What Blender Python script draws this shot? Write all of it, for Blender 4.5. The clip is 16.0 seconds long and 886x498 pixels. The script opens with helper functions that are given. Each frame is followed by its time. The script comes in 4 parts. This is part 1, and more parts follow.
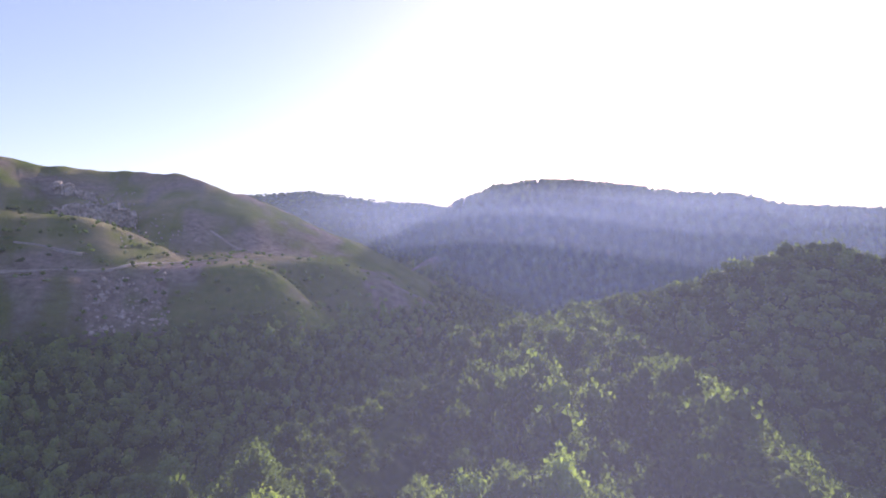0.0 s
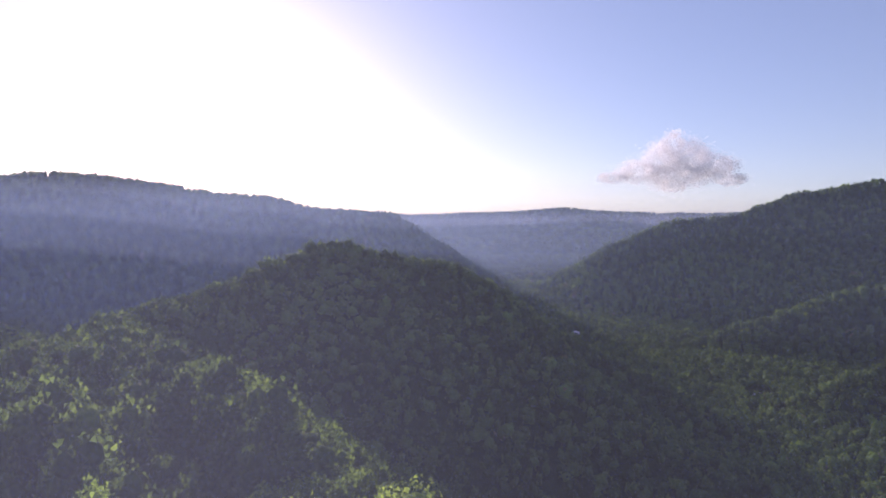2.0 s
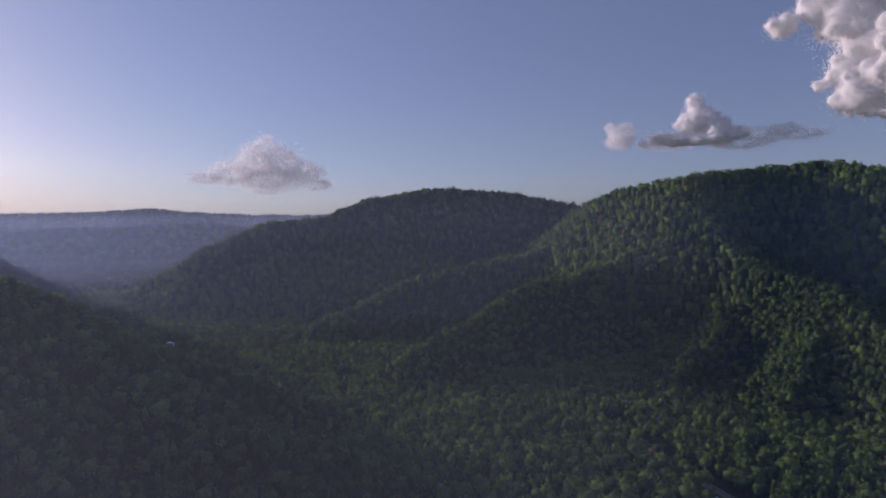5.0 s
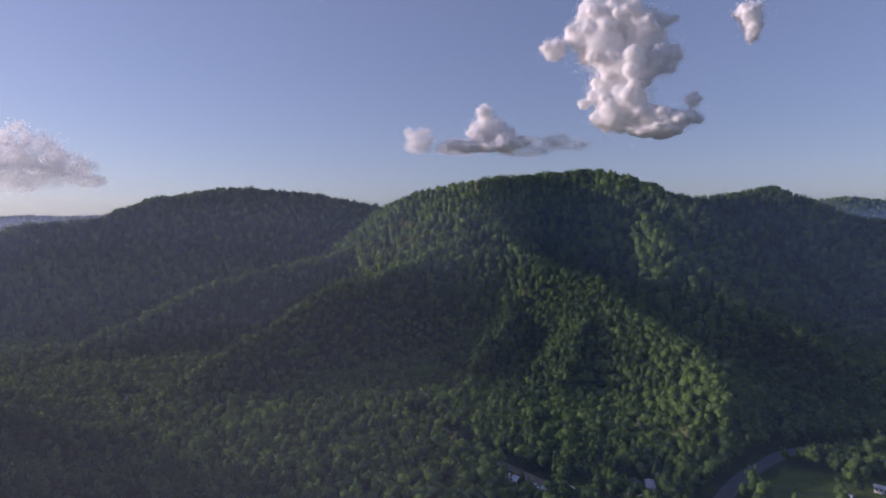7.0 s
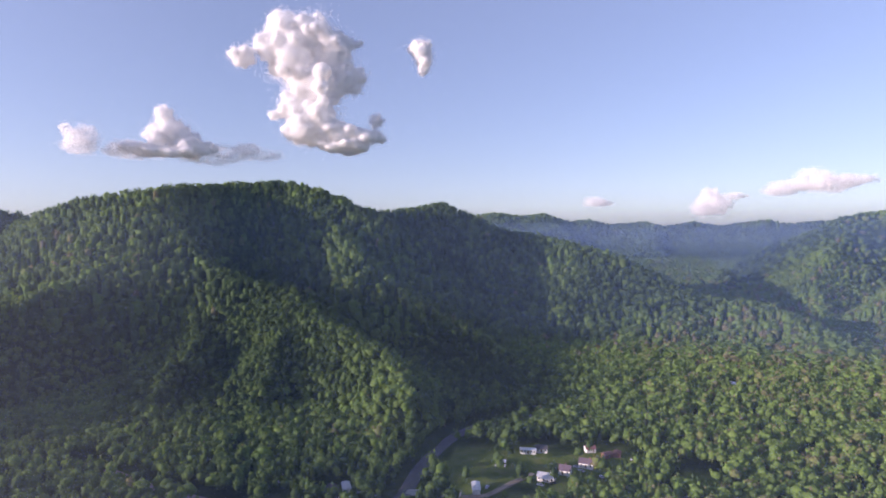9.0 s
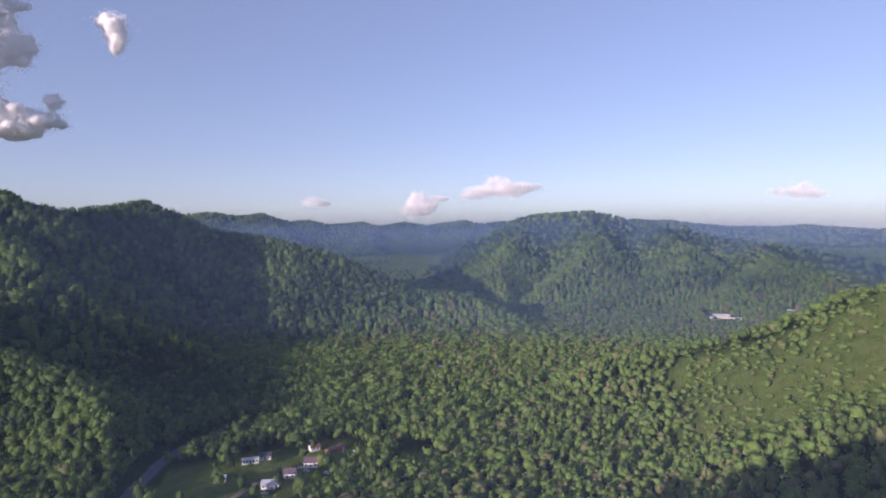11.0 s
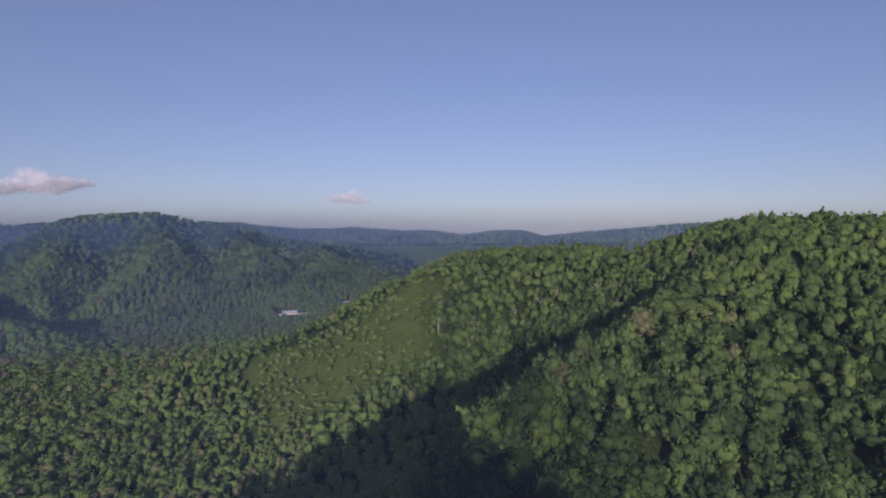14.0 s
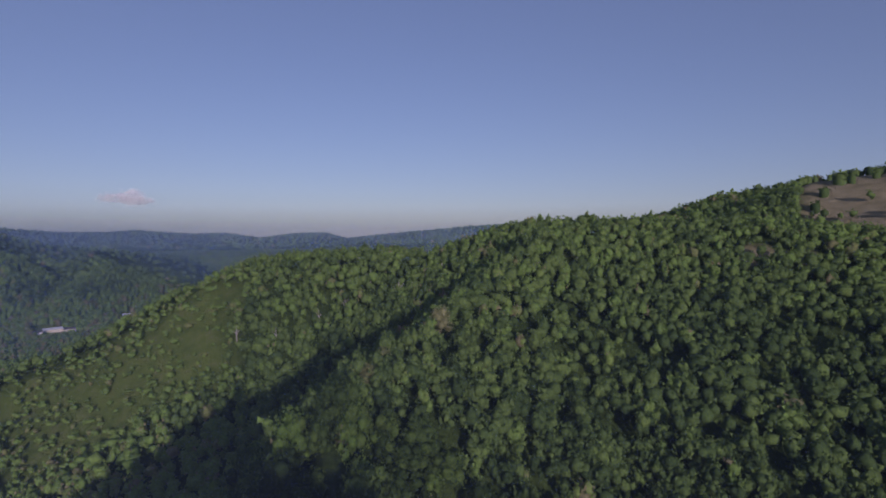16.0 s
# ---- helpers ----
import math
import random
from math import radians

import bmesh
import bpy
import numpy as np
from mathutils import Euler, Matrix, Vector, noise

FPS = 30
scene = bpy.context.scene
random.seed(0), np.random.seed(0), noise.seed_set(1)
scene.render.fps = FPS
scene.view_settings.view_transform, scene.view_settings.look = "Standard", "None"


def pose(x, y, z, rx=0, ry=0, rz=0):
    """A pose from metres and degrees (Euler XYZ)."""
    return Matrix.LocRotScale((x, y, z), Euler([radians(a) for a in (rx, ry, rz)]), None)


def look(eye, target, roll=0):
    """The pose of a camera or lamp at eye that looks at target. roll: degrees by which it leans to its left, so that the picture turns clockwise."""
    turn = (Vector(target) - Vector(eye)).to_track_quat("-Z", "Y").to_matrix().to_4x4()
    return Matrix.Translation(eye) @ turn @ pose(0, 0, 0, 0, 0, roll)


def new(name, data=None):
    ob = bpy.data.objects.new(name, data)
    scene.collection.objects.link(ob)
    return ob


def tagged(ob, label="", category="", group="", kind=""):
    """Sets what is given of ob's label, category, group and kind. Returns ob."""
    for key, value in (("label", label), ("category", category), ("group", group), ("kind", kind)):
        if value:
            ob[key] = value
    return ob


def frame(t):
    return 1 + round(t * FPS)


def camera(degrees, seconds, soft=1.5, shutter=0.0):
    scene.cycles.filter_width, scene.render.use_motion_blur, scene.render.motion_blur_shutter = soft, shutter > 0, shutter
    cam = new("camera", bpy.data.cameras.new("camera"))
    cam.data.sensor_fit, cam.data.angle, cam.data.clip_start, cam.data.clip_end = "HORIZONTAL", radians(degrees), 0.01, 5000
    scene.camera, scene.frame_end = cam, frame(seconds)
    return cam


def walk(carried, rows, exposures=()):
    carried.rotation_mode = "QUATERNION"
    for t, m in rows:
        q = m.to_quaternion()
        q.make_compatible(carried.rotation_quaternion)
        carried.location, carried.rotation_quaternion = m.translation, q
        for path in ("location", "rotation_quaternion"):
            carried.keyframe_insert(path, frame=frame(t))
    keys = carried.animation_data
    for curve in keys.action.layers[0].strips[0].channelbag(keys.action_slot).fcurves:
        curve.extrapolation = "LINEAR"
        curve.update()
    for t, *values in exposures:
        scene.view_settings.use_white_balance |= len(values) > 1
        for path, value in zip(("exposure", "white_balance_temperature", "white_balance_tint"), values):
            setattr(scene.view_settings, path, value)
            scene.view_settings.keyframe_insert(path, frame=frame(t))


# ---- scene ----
# The hover point is the world's origin in plan; the valley floor lies near z = 0.
HOVER = 165.0
TURN = [
    (0.0, 2.17, -2.57, 0.73),
    (0.5, -8.23, -2.64, 0.58),
    (1.0, -19.73, -2.88, 0.36),
    (1.5, -30.70, -2.89, 0.41),
    (2.0, -40.86, -2.94, 0.43),
    (2.5, -50.17, -2.90, 0.43),
    (3.0, -58.21, -2.94, 0.51),
    (3.5, -64.84, -3.02, 0.48),
    (4.0, -71.03, -3.01, 0.45),
    (6.5, -90.92, -3.09, 0.47),
    (7.0, -97.98, -3.11, 0.48),
    (7.5, -104.87, -3.19, 0.52),
    (8.0, -112.14, -2.19, 0.41),
    (8.5, -119.76, -2.18, 0.37),
    (9.0, -127.32, -2.14, 0.23),
    (11.5, -162.18, -2.35, 0.51),
    (12.0, -170.57, -2.36, 0.52),
    (12.5, -176.60, -2.35, 0.43),
    (13.0, -182.55, -2.31, 0.47),
    (13.5, -188.68, -2.29, 0.42),
    (14.0, -194.50, -2.32, 0.34),
    (14.5, -200.22, -2.29, 0.31),
    (15.0, -205.83, -2.30, 0.37),
    (15.5, -209.67, -2.32, 0.50),
    (16.0, -213.60, -2.23, 0.48),
]
cam = camera(74.2, 16.0, soft=1.8)
walk(cam, [(t, pose(0, 0, HOVER, 90 + p, r, y)) for t, y, p, r in TURN],
     exposures=[(0.0, 1.95, 5900, 40), (1.5, 1.5, 5850, 39), (2.5, 1.1, 5800, 37), (3.5, 0.75, 5750, 38), (4.0, 0.52, 5700, 38), (6.5, 0.75, 5750, 37),
                (7.5, 1.13, 5850, 37), (9.0, 1.7, 6000, 38), (11.5, 1.27, 5900, 38), (12.5, 0.9, 5800, 38), (14.5, 0.55, 5650, 39), (16.0, 0.33, 5600, 40)])


# ---- sun and sky ----
SUN_BEARING, SUN_HEIGHT = 18.0, 10.9


def bearing(b, r, z=0.0):
    """The place at bearing b (degrees clockwise from +y) and r metres out, at height z."""
    a = radians(b)
    return Vector((r * math.sin(a), r * math.cos(a), z))


world = bpy.data.worlds.new("evening_sky")
scene.world = world
world.use_nodes = True
wn = world.node_tree
sky = wn.nodes.new("ShaderNodeTexSky")
sky.sky_type, sky.sun_disc = "NISHITA", False
sky.sun_elevation, sky.sun_rotation = radians(SUN_HEIGHT), radians(SUN_BEARING)
sky.altitude, sky.air_density, sky.dust_density, sky.ozone_density = 300, 1.0, 0.9, 1.6
# the sky is looked up slightly higher, which leaves out its brown horizon band
way, rise, veil_mix = wn.nodes.new("ShaderNodeTexCoord"), wn.nodes.new("ShaderNodeVectorMath"), wn.nodes.new("ShaderNodeMix")
rise.operation = "ADD"
rise.inputs[1].default_value = (0, 0, 0.035)
wn.links.new(way.outputs["Generated"], rise.inputs[0])
wn.links.new(rise.outputs[0], sky.inputs["Vector"])
veil_mix.data_type = "RGBA"
veil_mix.inputs[0].default_value = 0.12
veil_mix.inputs[7].default_value = (6.0, 6.6, 7.6, 1)
wn.links.new(sky.outputs[0], veil_mix.inputs[6])
wn.links.new(veil_mix.outputs[2], wn.nodes["Background"].inputs[0])
wn.nodes["Background"].inputs[1].default_value = 0.057
sun = new("sun", bpy.data.lights.new("sun", "SUN"))
sun.data.energy, sun.data.angle, sun.data.color = 2.7, radians(0.6), (1.0, 0.87, 0.68)
sun_way = bearing(SUN_BEARING, math.cos(radians(SUN_HEIGHT)), math.sin(radians(SUN_HEIGHT)))
sun.matrix_world = look(sun_way * 1000, (0, 0, 0))


# ---- materials ----
def material(name):
    m = bpy.data.materials.new(name)
    m.use_nodes = True
    return m, m.node_tree.nodes, m.node_tree.links, m.node_tree.nodes["Principled BSDF"]


def noise_node(n, l, scale, detail=4, coords=None, rough=0.55):
    t = n.new("ShaderNodeTexNoise")
    t.inputs["Scale"].default_value, t.inputs["Detail"].default_value = scale, detail
    t.inputs["Roughness"].default_value = rough
    if coords is None:
        coords = n.new("ShaderNodeNewGeometry").outputs["Position"]
    l.new(coords, t.inputs["Vector"])
    return t.outputs["Fac"]


def ramp(n, l, fac, stops):
    r = n.new("ShaderNodeValToRGB")
    while len(r.color_ramp.elements) < len(stops):
        r.color_ramp.elements.new(0.5)
    for e, (p, c) in zip(r.color_ramp.elements, stops):
        e.position, e.color = p, (*c, 1)
    l.new(fac, r.inputs[0])
    return r.outputs[0]


def mixed(n, l, fac, a, b, mode="MIX"):
    m = n.new("ShaderNodeMix")
    m.data_type, m.blend_type = "RGBA", mode
    for socket, v in ((m.inputs[0], fac), (m.inputs[6], a), (m.inputs[7], b)):
        if hasattr(v, "links"):
            l.new(v, socket)
        elif isinstance(v, tuple):
            socket.default_value = (*v, 1)
        else:
            socket.default_value = v
    return m.outputs[2]


def attribute(n, name):
    a = n.new("ShaderNodeAttribute")
    a.attribute_name = name
    return a


def bump(n, l, height, strength, distance, bsdf):
    b = n.new("ShaderNodeBump")
    b.inputs["Strength"].default_value, b.inputs["Distance"].default_value = strength, distance
    l.new(height, b.inputs["Height"])
    l.new(b.outputs[0], bsdf.inputs["Normal"])


FOLIAGE = [(0.0, (0.044, 0.076, 0.030)), (0.3, (0.078, 0.128, 0.044)), (0.6, (0.118, 0.180, 0.056)),
           (0.82, (0.140, 0.228, 0.062)), (0.95, (0.160, 0.236, 0.068)), (1.0, (0.190, 0.180, 0.105))]


def foliage(name, source, through_leaves, greens=FOLIAGE):
    """Leaves: each tree has a green of its own, with lighter and darker sprays, and light comes through them."""
    m, n, l, p = material(name)
    fac = n.new("ShaderNodeObjectInfo").outputs["Random"] if source == "object" else attribute(n, "tint").outputs["Fac"]
    base = ramp(n, l, fac, greens)
    speckle = noise_node(n, l, 0.7, 4, rough=0.65)
    spray = ramp(n, l, speckle, [(0.32, (0.68, 0.71, 0.68)), (0.68, (1.28, 1.26, 1.12))])
    bump(n, l, speckle, 0.8, 0.8, p)
    colour = mixed(n, l, 1.0, base, spray, "MULTIPLY")
    l.new(colour, p.inputs["Base Color"])
    p.inputs["Roughness"].default_value = 0.85
    p.inputs["Specular IOR Level"].default_value = 0.06
    t = n.new("ShaderNodeBsdfTranslucent")
    warm = mixed(n, l, 1.0, colour, (1.9, 1.75, 0.85), "MULTIPLY")
    l.new(warm, t.inputs[0])
    mix = n.new("ShaderNodeMixShader")
    mix.inputs[0].default_value = through_leaves
    l.new(p.outputs[0], mix.inputs[1])
    l.new(t.outputs[0], mix.inputs[2])
    l.new(mix.outputs[0], n["Material Output"].inputs[0])
    return m


LEAVES = foliage("leaves", "object", 0.58)
FOREST = foliage("forest_leaves", "tint", 0.34)
THIN_LEAVES = foliage("thin_leaves", "tint", 0.58)


def plain(name, colour, rough=0.7, scale=2.0, spread=0.25, relief=0.0, metal=0.0, second=None):
    """A surface with stains at two scales and a fine relief."""
    m, n, l, p = material(name)
    dark = tuple(c * (1 - spread) for c in colour)
    light = second or tuple(min(c * (1 + spread), 0.9) for c in colour)
    a = ramp(n, l, noise_node(n, l, scale, 5), [(0.3, dark), (0.7, light)])
    b = ramp(n, l, noise_node(n, l, scale * 0.13, 3), [(0.3, (0.8, 0.8, 0.8)), (0.7, (1.1, 1.1, 1.1))])
    l.new(mixed(n, l, 1.0, a, b, "MULTIPLY"), p.inputs["Base Color"])
    p.inputs["Roughness"].default_value, p.inputs["Metallic"].default_value = rough, metal
    if relief:
        bump(n, l, noise_node(n, l, scale * 3, 6), 0.8, relief, p)
    return m


BARK = plain("bark", (0.16, 0.13, 0.10), 0.9, 3.0, 0.35, 0.03)


def ground_material():
    """Forest floor, meadow, bare dirt and broken rock, by the ground's own cover."""
    m, n, l, p = material("ground")
    leafy = ramp(n, l, noise_node(n, l, 0.25, 8, rough=0.7), [(0.3, (0.034, 0.056, 0.020)), (0.55, (0.062, 0.100, 0.030)), (0.75, (0.095, 0.140, 0.040))])
    patch = ramp(n, l, noise_node(n, l, 0.02, 4), [(0.35, (0.75, 0.8, 0.8)), (0.65, (1.2, 1.15, 1.0))])
    leafy = mixed(n, l, 1.0, leafy, patch, "MULTIPLY")
    grass = ramp(n, l, noise_node(n, l, 0.09, 6, rough=0.65), [(0.3, (0.100, 0.150, 0.036)), (0.5, (0.145, 0.200, 0.046)), (0.7, (0.20, 0.22, 0.08))])
    straw = ramp(n, l, noise_node(n, l, 0.05, 6, rough=0.65), [(0.3, (0.23, 0.21, 0.12)), (0.55, (0.34, 0.30, 0.18)), (0.75, (0.44, 0.38, 0.25))])
    rock = ramp(n, l, noise_node(n, l, 0.14, 8, rough=0.75), [(0.25, (0.10, 0.085, 0.07)), (0.45, (0.22, 0.185, 0.155)), (0.65, (0.34, 0.30, 0.26)), (0.8, (0.48, 0.45, 0.41))])
    c = mixed(n, l, attribute(n, "meadow").outputs["Fac"], leafy, grass)
    c = mixed(n, l, attribute(n, "straw").outputs["Fac"], c, straw)
    c = mixed(n, l, attribute(n, "rock").outputs["Fac"], c, rock)
    l.new(c, p.inputs["Base Color"])
    p.inputs["Roughness"].default_value = 0.95
    p.inputs["Specular IOR Level"].default_value = 0.0
    bump(n, l, noise_node(n, l, 0.3, 8, rough=0.75), 1.0, 4.0, p)
    return m


GROUND = ground_material()


# ---- the lie of the land ----
def lattice(ix, iy, seed):
    h = (ix.astype(np.int64) * 374761393 + iy.astype(np.int64) * 668265263 + seed * 1274126177) & 0xFFFFFFFF
    h = ((h ^ (h >> 13)) * 1274126177) & 0xFFFFFFFF
    return ((h ^ (h >> 16)) & 0xFFFF) / 65535.0


def fbm(x, y, size, octaves=4, seed=1, gain=0.5):
    """Layered value noise from -1 to 1, its largest swells size metres wide."""
    total, amp, norm = np.zeros_like(x, dtype=float), 1.0, 0.0
    for o in range(octaves):
        u, v = x / size + 17.3 * o, y / size - 9.1 * o
        iu, iv = np.floor(u), np.floor(v)
        fu, fv = u - iu, v - iv
        fu, fv = fu * fu * (3 - 2 * fu), fv * fv * (3 - 2 * fv)
        a, b = lattice(iu, iv, seed + o), lattice(iu + 1, iv, seed + o)
        c, d = lattice(iu, iv + 1, seed + o), lattice(iu + 1, iv + 1, seed + o)
        total += amp * ((a + (b - a) * fu) * (1 - fv) + (c + (d - c) * fu) * fv - 0.5) * 2
        norm, amp, size = norm + amp, amp * gain, size / 2
    return total / norm


# Sky lines of the farthest ranges: bearing and degrees above the hover point's level.
FAR_LEFT = [(b, 2750, e) for b, e in (
    (116, 0.9), (122, 1.3), (126, 1.0), (129, 1.2), (131, 1.32), (132.6, 1.53), (135, 1.13), (137, 1.39), (139.6, 0.55), (141.2, 0.8), (143.2, 0.3), (144.8, 0.45),
    (146.3, 0.62), (148.2, 0.1), (149.4, 0.3), (150.5, 0.51), (152.5, 0.15), (154.4, 0.4), (156.3, 0.64), (157.8, 0.3), (159.8, 0.47), (163, 0.3), (168, 0.2))]
FAR_RIGHT = [(b, 3100, e) for b, e in (
    (168, 0.3), (173.6, 0.5), (175.3, 0.48), (177.5, 0.13), (180.2, -0.11), (183.5, -0.2), (185.7, 0.03), (188, -0.2), (190.5, -0.42), (193, -0.34), (196.5, -0.88),
    (199.4, -0.42), (202.2, -0.4), (204.4, -0.98), (207, -0.7), (209.3, -0.49), (213.4, -0.19), (218, 0.2), (226, 0.4), (240, 0.5))]
# Each ridge: slope of its sides, roundness of its crest in metres, the height of what stands on it,
# and its crest as (bearing, distance, degrees above the hover point's level).
RIDGES = [
    # the wooded ridge below the hover point, its saddle and the dark knoll beyond
    (0.60, 20, 15, [(172, 36, -45), (110, 14, -66), (20, 32, -48), (5, 70, -31)]),
    (0.95, 14, 15, [(5, 70, -31), (5, 100, -22.5), (7.5, 180, -12.4), (9.5, 270, -7.9), (12.3, 330, -8.3), (14, 362, -6.5), (19, 390, -5.9)]),
    (0.95, 8, 15, [(9.5, 270, -8.2), (16, 230, -10.9), (21.5, 190, -12.7), (24.5, 140, -17), (28, 115, -20.5), (36, 95, -25)]),
    (0.95, 8, 15, [(6, 262, -9), (0, 222, -10.6), (-3, 205, -11.8), (-8, 150, -16), (-13, 128, -18.5), (-21, 109, -21.5), (-31, 98, -25)]),
    (0.68, 10, 15, [(19, 390, -5.9), (24.4, 410, -3.2), (30.6, 430, -1.4), (35.2, 440, -2.6), (40.2, 450, -3.4), (45.3, 455, -6.6), (50.2, 460, -10.0), (57.3, 465, -13.0), (65.4, 475, -16.3), (72.5, 490, -20.0)]),
    (0.60, 9, 14, [(35.2, 440, -2.9), (44, 400, -9.3), (51, 365, -13.8), (54, 345, -16.4), (60, 335, -19), (67, 335, -21), (76, 345, -24)]),
    # the spur with the sunlit trees, and the long ridge that closes the hollow behind it
    (0.85, 6, 14, [(224, 440, 0.0), (217, 330, -6.1), (214.3, 280, -8.7), (210.6, 245, -10.6), (205.7, 212, -13.4), (202.5, 190, -16.8), (200, 178, -21.5), (196, 160, -28), (190, 150, -34), (180, 142, -39), (165, 150, -45)]),
    (0.62, 14, 14, [(165, 540, -15.5), (171, 570, -11.9), (178.5, 580, -9.9), (185.5, 590, -7.1), (190.5, 580, -4.7), (194.5, 560, -2.8), (198, 545, -2.1), (205.6, 530, -1.7), (212, 525, -2.0), (217, 525, -0.5), (223.2, 520, 0.5)]),
    (0.50, 30, 14, [(223.2, 520, 0.7), (230, 520, 0.7), (235, 540, 1.0), (242, 560, 0.7), (250, 580, 0.0), (265, 600, -1), (290, 520, -4), (320, 420, -9)]),
    (0.45, 20, 12, [(228, 900, -1.2), (234.5, 850, 1.2), (240, 830, 2.8), (246.6, 820, 4.4), (251, 820, 4.9), (262, 830, 5.4), (280, 860, 5.0), (300, 880, 5.4), (318, 900, 5.9)]),
    # the mountain across the valley, with its spurs
    (0.85, 12, 14, [(92.4, 1060, 1.3), (95.8, 990, 2.9), (101, 940, 3.8), (104.5, 985, 4.2), (107.6, 1030, 4.5), (112, 1050, 4.7), (115.6, 1000, 3.9), (120.7, 960, 1.8)]),
    (0.80, 4, 13, [(101.6, 925, 3.3), (103.2, 860, 0.2), (106.4, 775, -3.6), (112.4, 700, -5.5), (115.7, 620, -8.8), (121.6, 535, -11.6), (124.0, 452, -16.0), (124.5, 415, -19.8)]),
    (0.80, 4, 13, [(114.6, 1000, 3.4), (115.2, 940, 1.6), (118.5, 860, -1.2), (121.8, 820, -3.9), (125, 765, -7.1), (129, 720, -9.1), (134.1, 670, -12.5)]),
    (0.88, 4, 13, [(102, 925, 3.3), (99.9, 870, -1.0), (94.7, 790, -4.1), (88.4, 730, -5.4), (82.5, 650, -8.9), (77.7, 590, -11.6), (74.7, 560, -13.4), (71, 545, -15.4)]),
    (0.72, 6, 13, [(96, 985, 2.2), (94.8, 960, -0.9), (87, 920, -3.4), (79.4, 880, -4.7), (74.9, 850, -6.0), (68, 800, -8.8), (63, 770, -11.5)]),
    (0.72, 5, 13, [(105.4, 795, -3.2), (104.2, 735, -6.8), (103, 660, -9.8), (101.4, 590, -13.2), (99.6, 515, -18.0)]),
    (0.72, 5, 13, [(113, 700, -5.7), (110, 600, -11.0), (109, 520, -16.0), (108, 470, -19.0)]),
    (0.70, 10, 13, [(120.7, 1120, 1.6), (123.9, 1130, 2.1), (127.5, 1150, 2.7), (130, 1140, 1.6), (134, 1090, -1.7), (139, 1000, -5.1), (141, 930, -7.4)]),
    (0.55, 10, 12, [(128, 1250, 1.0), (138.5, 1080, -1.0), (146.8, 1020, -3.8), (151, 990, -6.0), (157, 960, -6.5), (160.8, 900, -8.4), (163.5, 830, -10.9)]),
    # the mountain beyond the valley's bend
    (0.70, 14, 12, [(49.9, 1130, -7.3), (54, 1150, -4.2), (57.5, 1150, -2.2), (62, 1180, -0.3), (67.5, 1200, 0.4), (71.8, 1260, 2.1), (75.5, 1290, 2.7), (79, 1300, 3.0), (85.5, 1310, 2.4), (92.4, 1300, 1.1)]),
    (0.65, 8, 12, [(71.8, 1260, 1.9), (68, 1120, -2.5), (63.5, 1020, -6.5), (60, 960, -9.0)]),
    (0.65, 8, 12, [(82, 1310, 2.2), (78, 1150, -1.8), (72, 1010, -5.8), (66, 930, -9.0)]),
    # the hazy mountains towards the sun
    (0.70, 12, 12, [(-2.2, 1360, 1.8), (-0.2, 1350, 2.4), (3.1, 1330, 3.7), (7.7, 1320, 4.2), (10.5, 1320, 4.1), (14.8, 1320, 3.6), (19.7, 1310, 2.7), (24.2, 1310, 2.4), (28.5, 1290, 1.3), (35.9, 1250, 0.8), (40.1, 1200, -2.1), (44.6, 1140, -5.2), (48.8, 1070, -8.6)]),
    (0.65, 8, 12, [(6, 1320, 4.0), (0, 1120, -0.5), (-6, 980, -4.2), (-10, 900, -6.8)]),
    (0.45, 14, 12, [(-26, 1700, 3.4), (-20.4, 1650, 3.2), (-14.8, 1600, 3.5), (-9.5, 1580, 2.8), (-4, 1560, 2.4), (-1.8, 1540, 1.9), (6, 1500, 1.5)]),
    (0.35, 15, 12, [(20, 2600, 1.6), (30, 2600, 1.2), (38, 2620, 0.6), (44.5, 2600, 0.8), (49, 2600, 0.9), (52.2, 2600, 1.2), (55, 2600, 0.9), (61.9, 2600, 0.5), (68, 2600, 0.6), (80, 2600, 0.5)]),
    # the quarried mountain
    (0.50, 14, 2, [(318, 900, 5.9), (-39, 880, 5.9), (-36, 880, 5.2), (-32.2, 890, 4.9), (-28.4, 900, 5.0), (-25, 860, 4.6), (-21.4, 850, 3.3), (-18, 840, 1.6)]),
    (0.60, 10, 2, [(-25, 860, 4.5), (-20, 800, 1.5), (-16, 760, -1.7), (-12.3, 720, -4.0), (-7, 700, -8.5)]),
    (0.70, 12, 0, [(-30, 540, -3.6), (-21.6, 520, -3.9), (-18.5, 510, -6.0), (-15.6, 500, -8.5)]),
    (0.62, 14, 0, [(-20, 640, -3.3), (-12.3, 620, -3.8), (-8.5, 610, -5.3), (-4.7, 600, -7.4), (-2, 590, -10.0)]),
    (0.55, 10, 0, [(-52, 650, 1.8), (-39, 630, 1.3), (-33.6, 620, 0.9), (-31, 610, -0.7), (-28.2, 600, -2.5)]),
    # the forested hills up the side valley
    (0.60, 12, 10, [(147, 1900, -6.5), (152, 1780, -4.2), (157.5, 1720, -1.1), (162, 1700, 1.0), (165, 1700, 1.4), (168.6, 1700, 1.45), (171.3, 1720, 0.8), (175, 1740, 0.2), (181, 1760, -1.2), (190, 1780, -2.4)]),
    (0.62, 8, 10, [(163, 1700, 1.0), (161, 1500, -1.6), (159.5, 1330, -4.2), (160.5, 1180, -7.0), (162, 1060, -9.4)]),
    (0.62, 8, 10, [(168, 1700, 1.4), (169, 1500, -0.8), (168, 1330, -3.0), (165, 1210, -5.4)]),
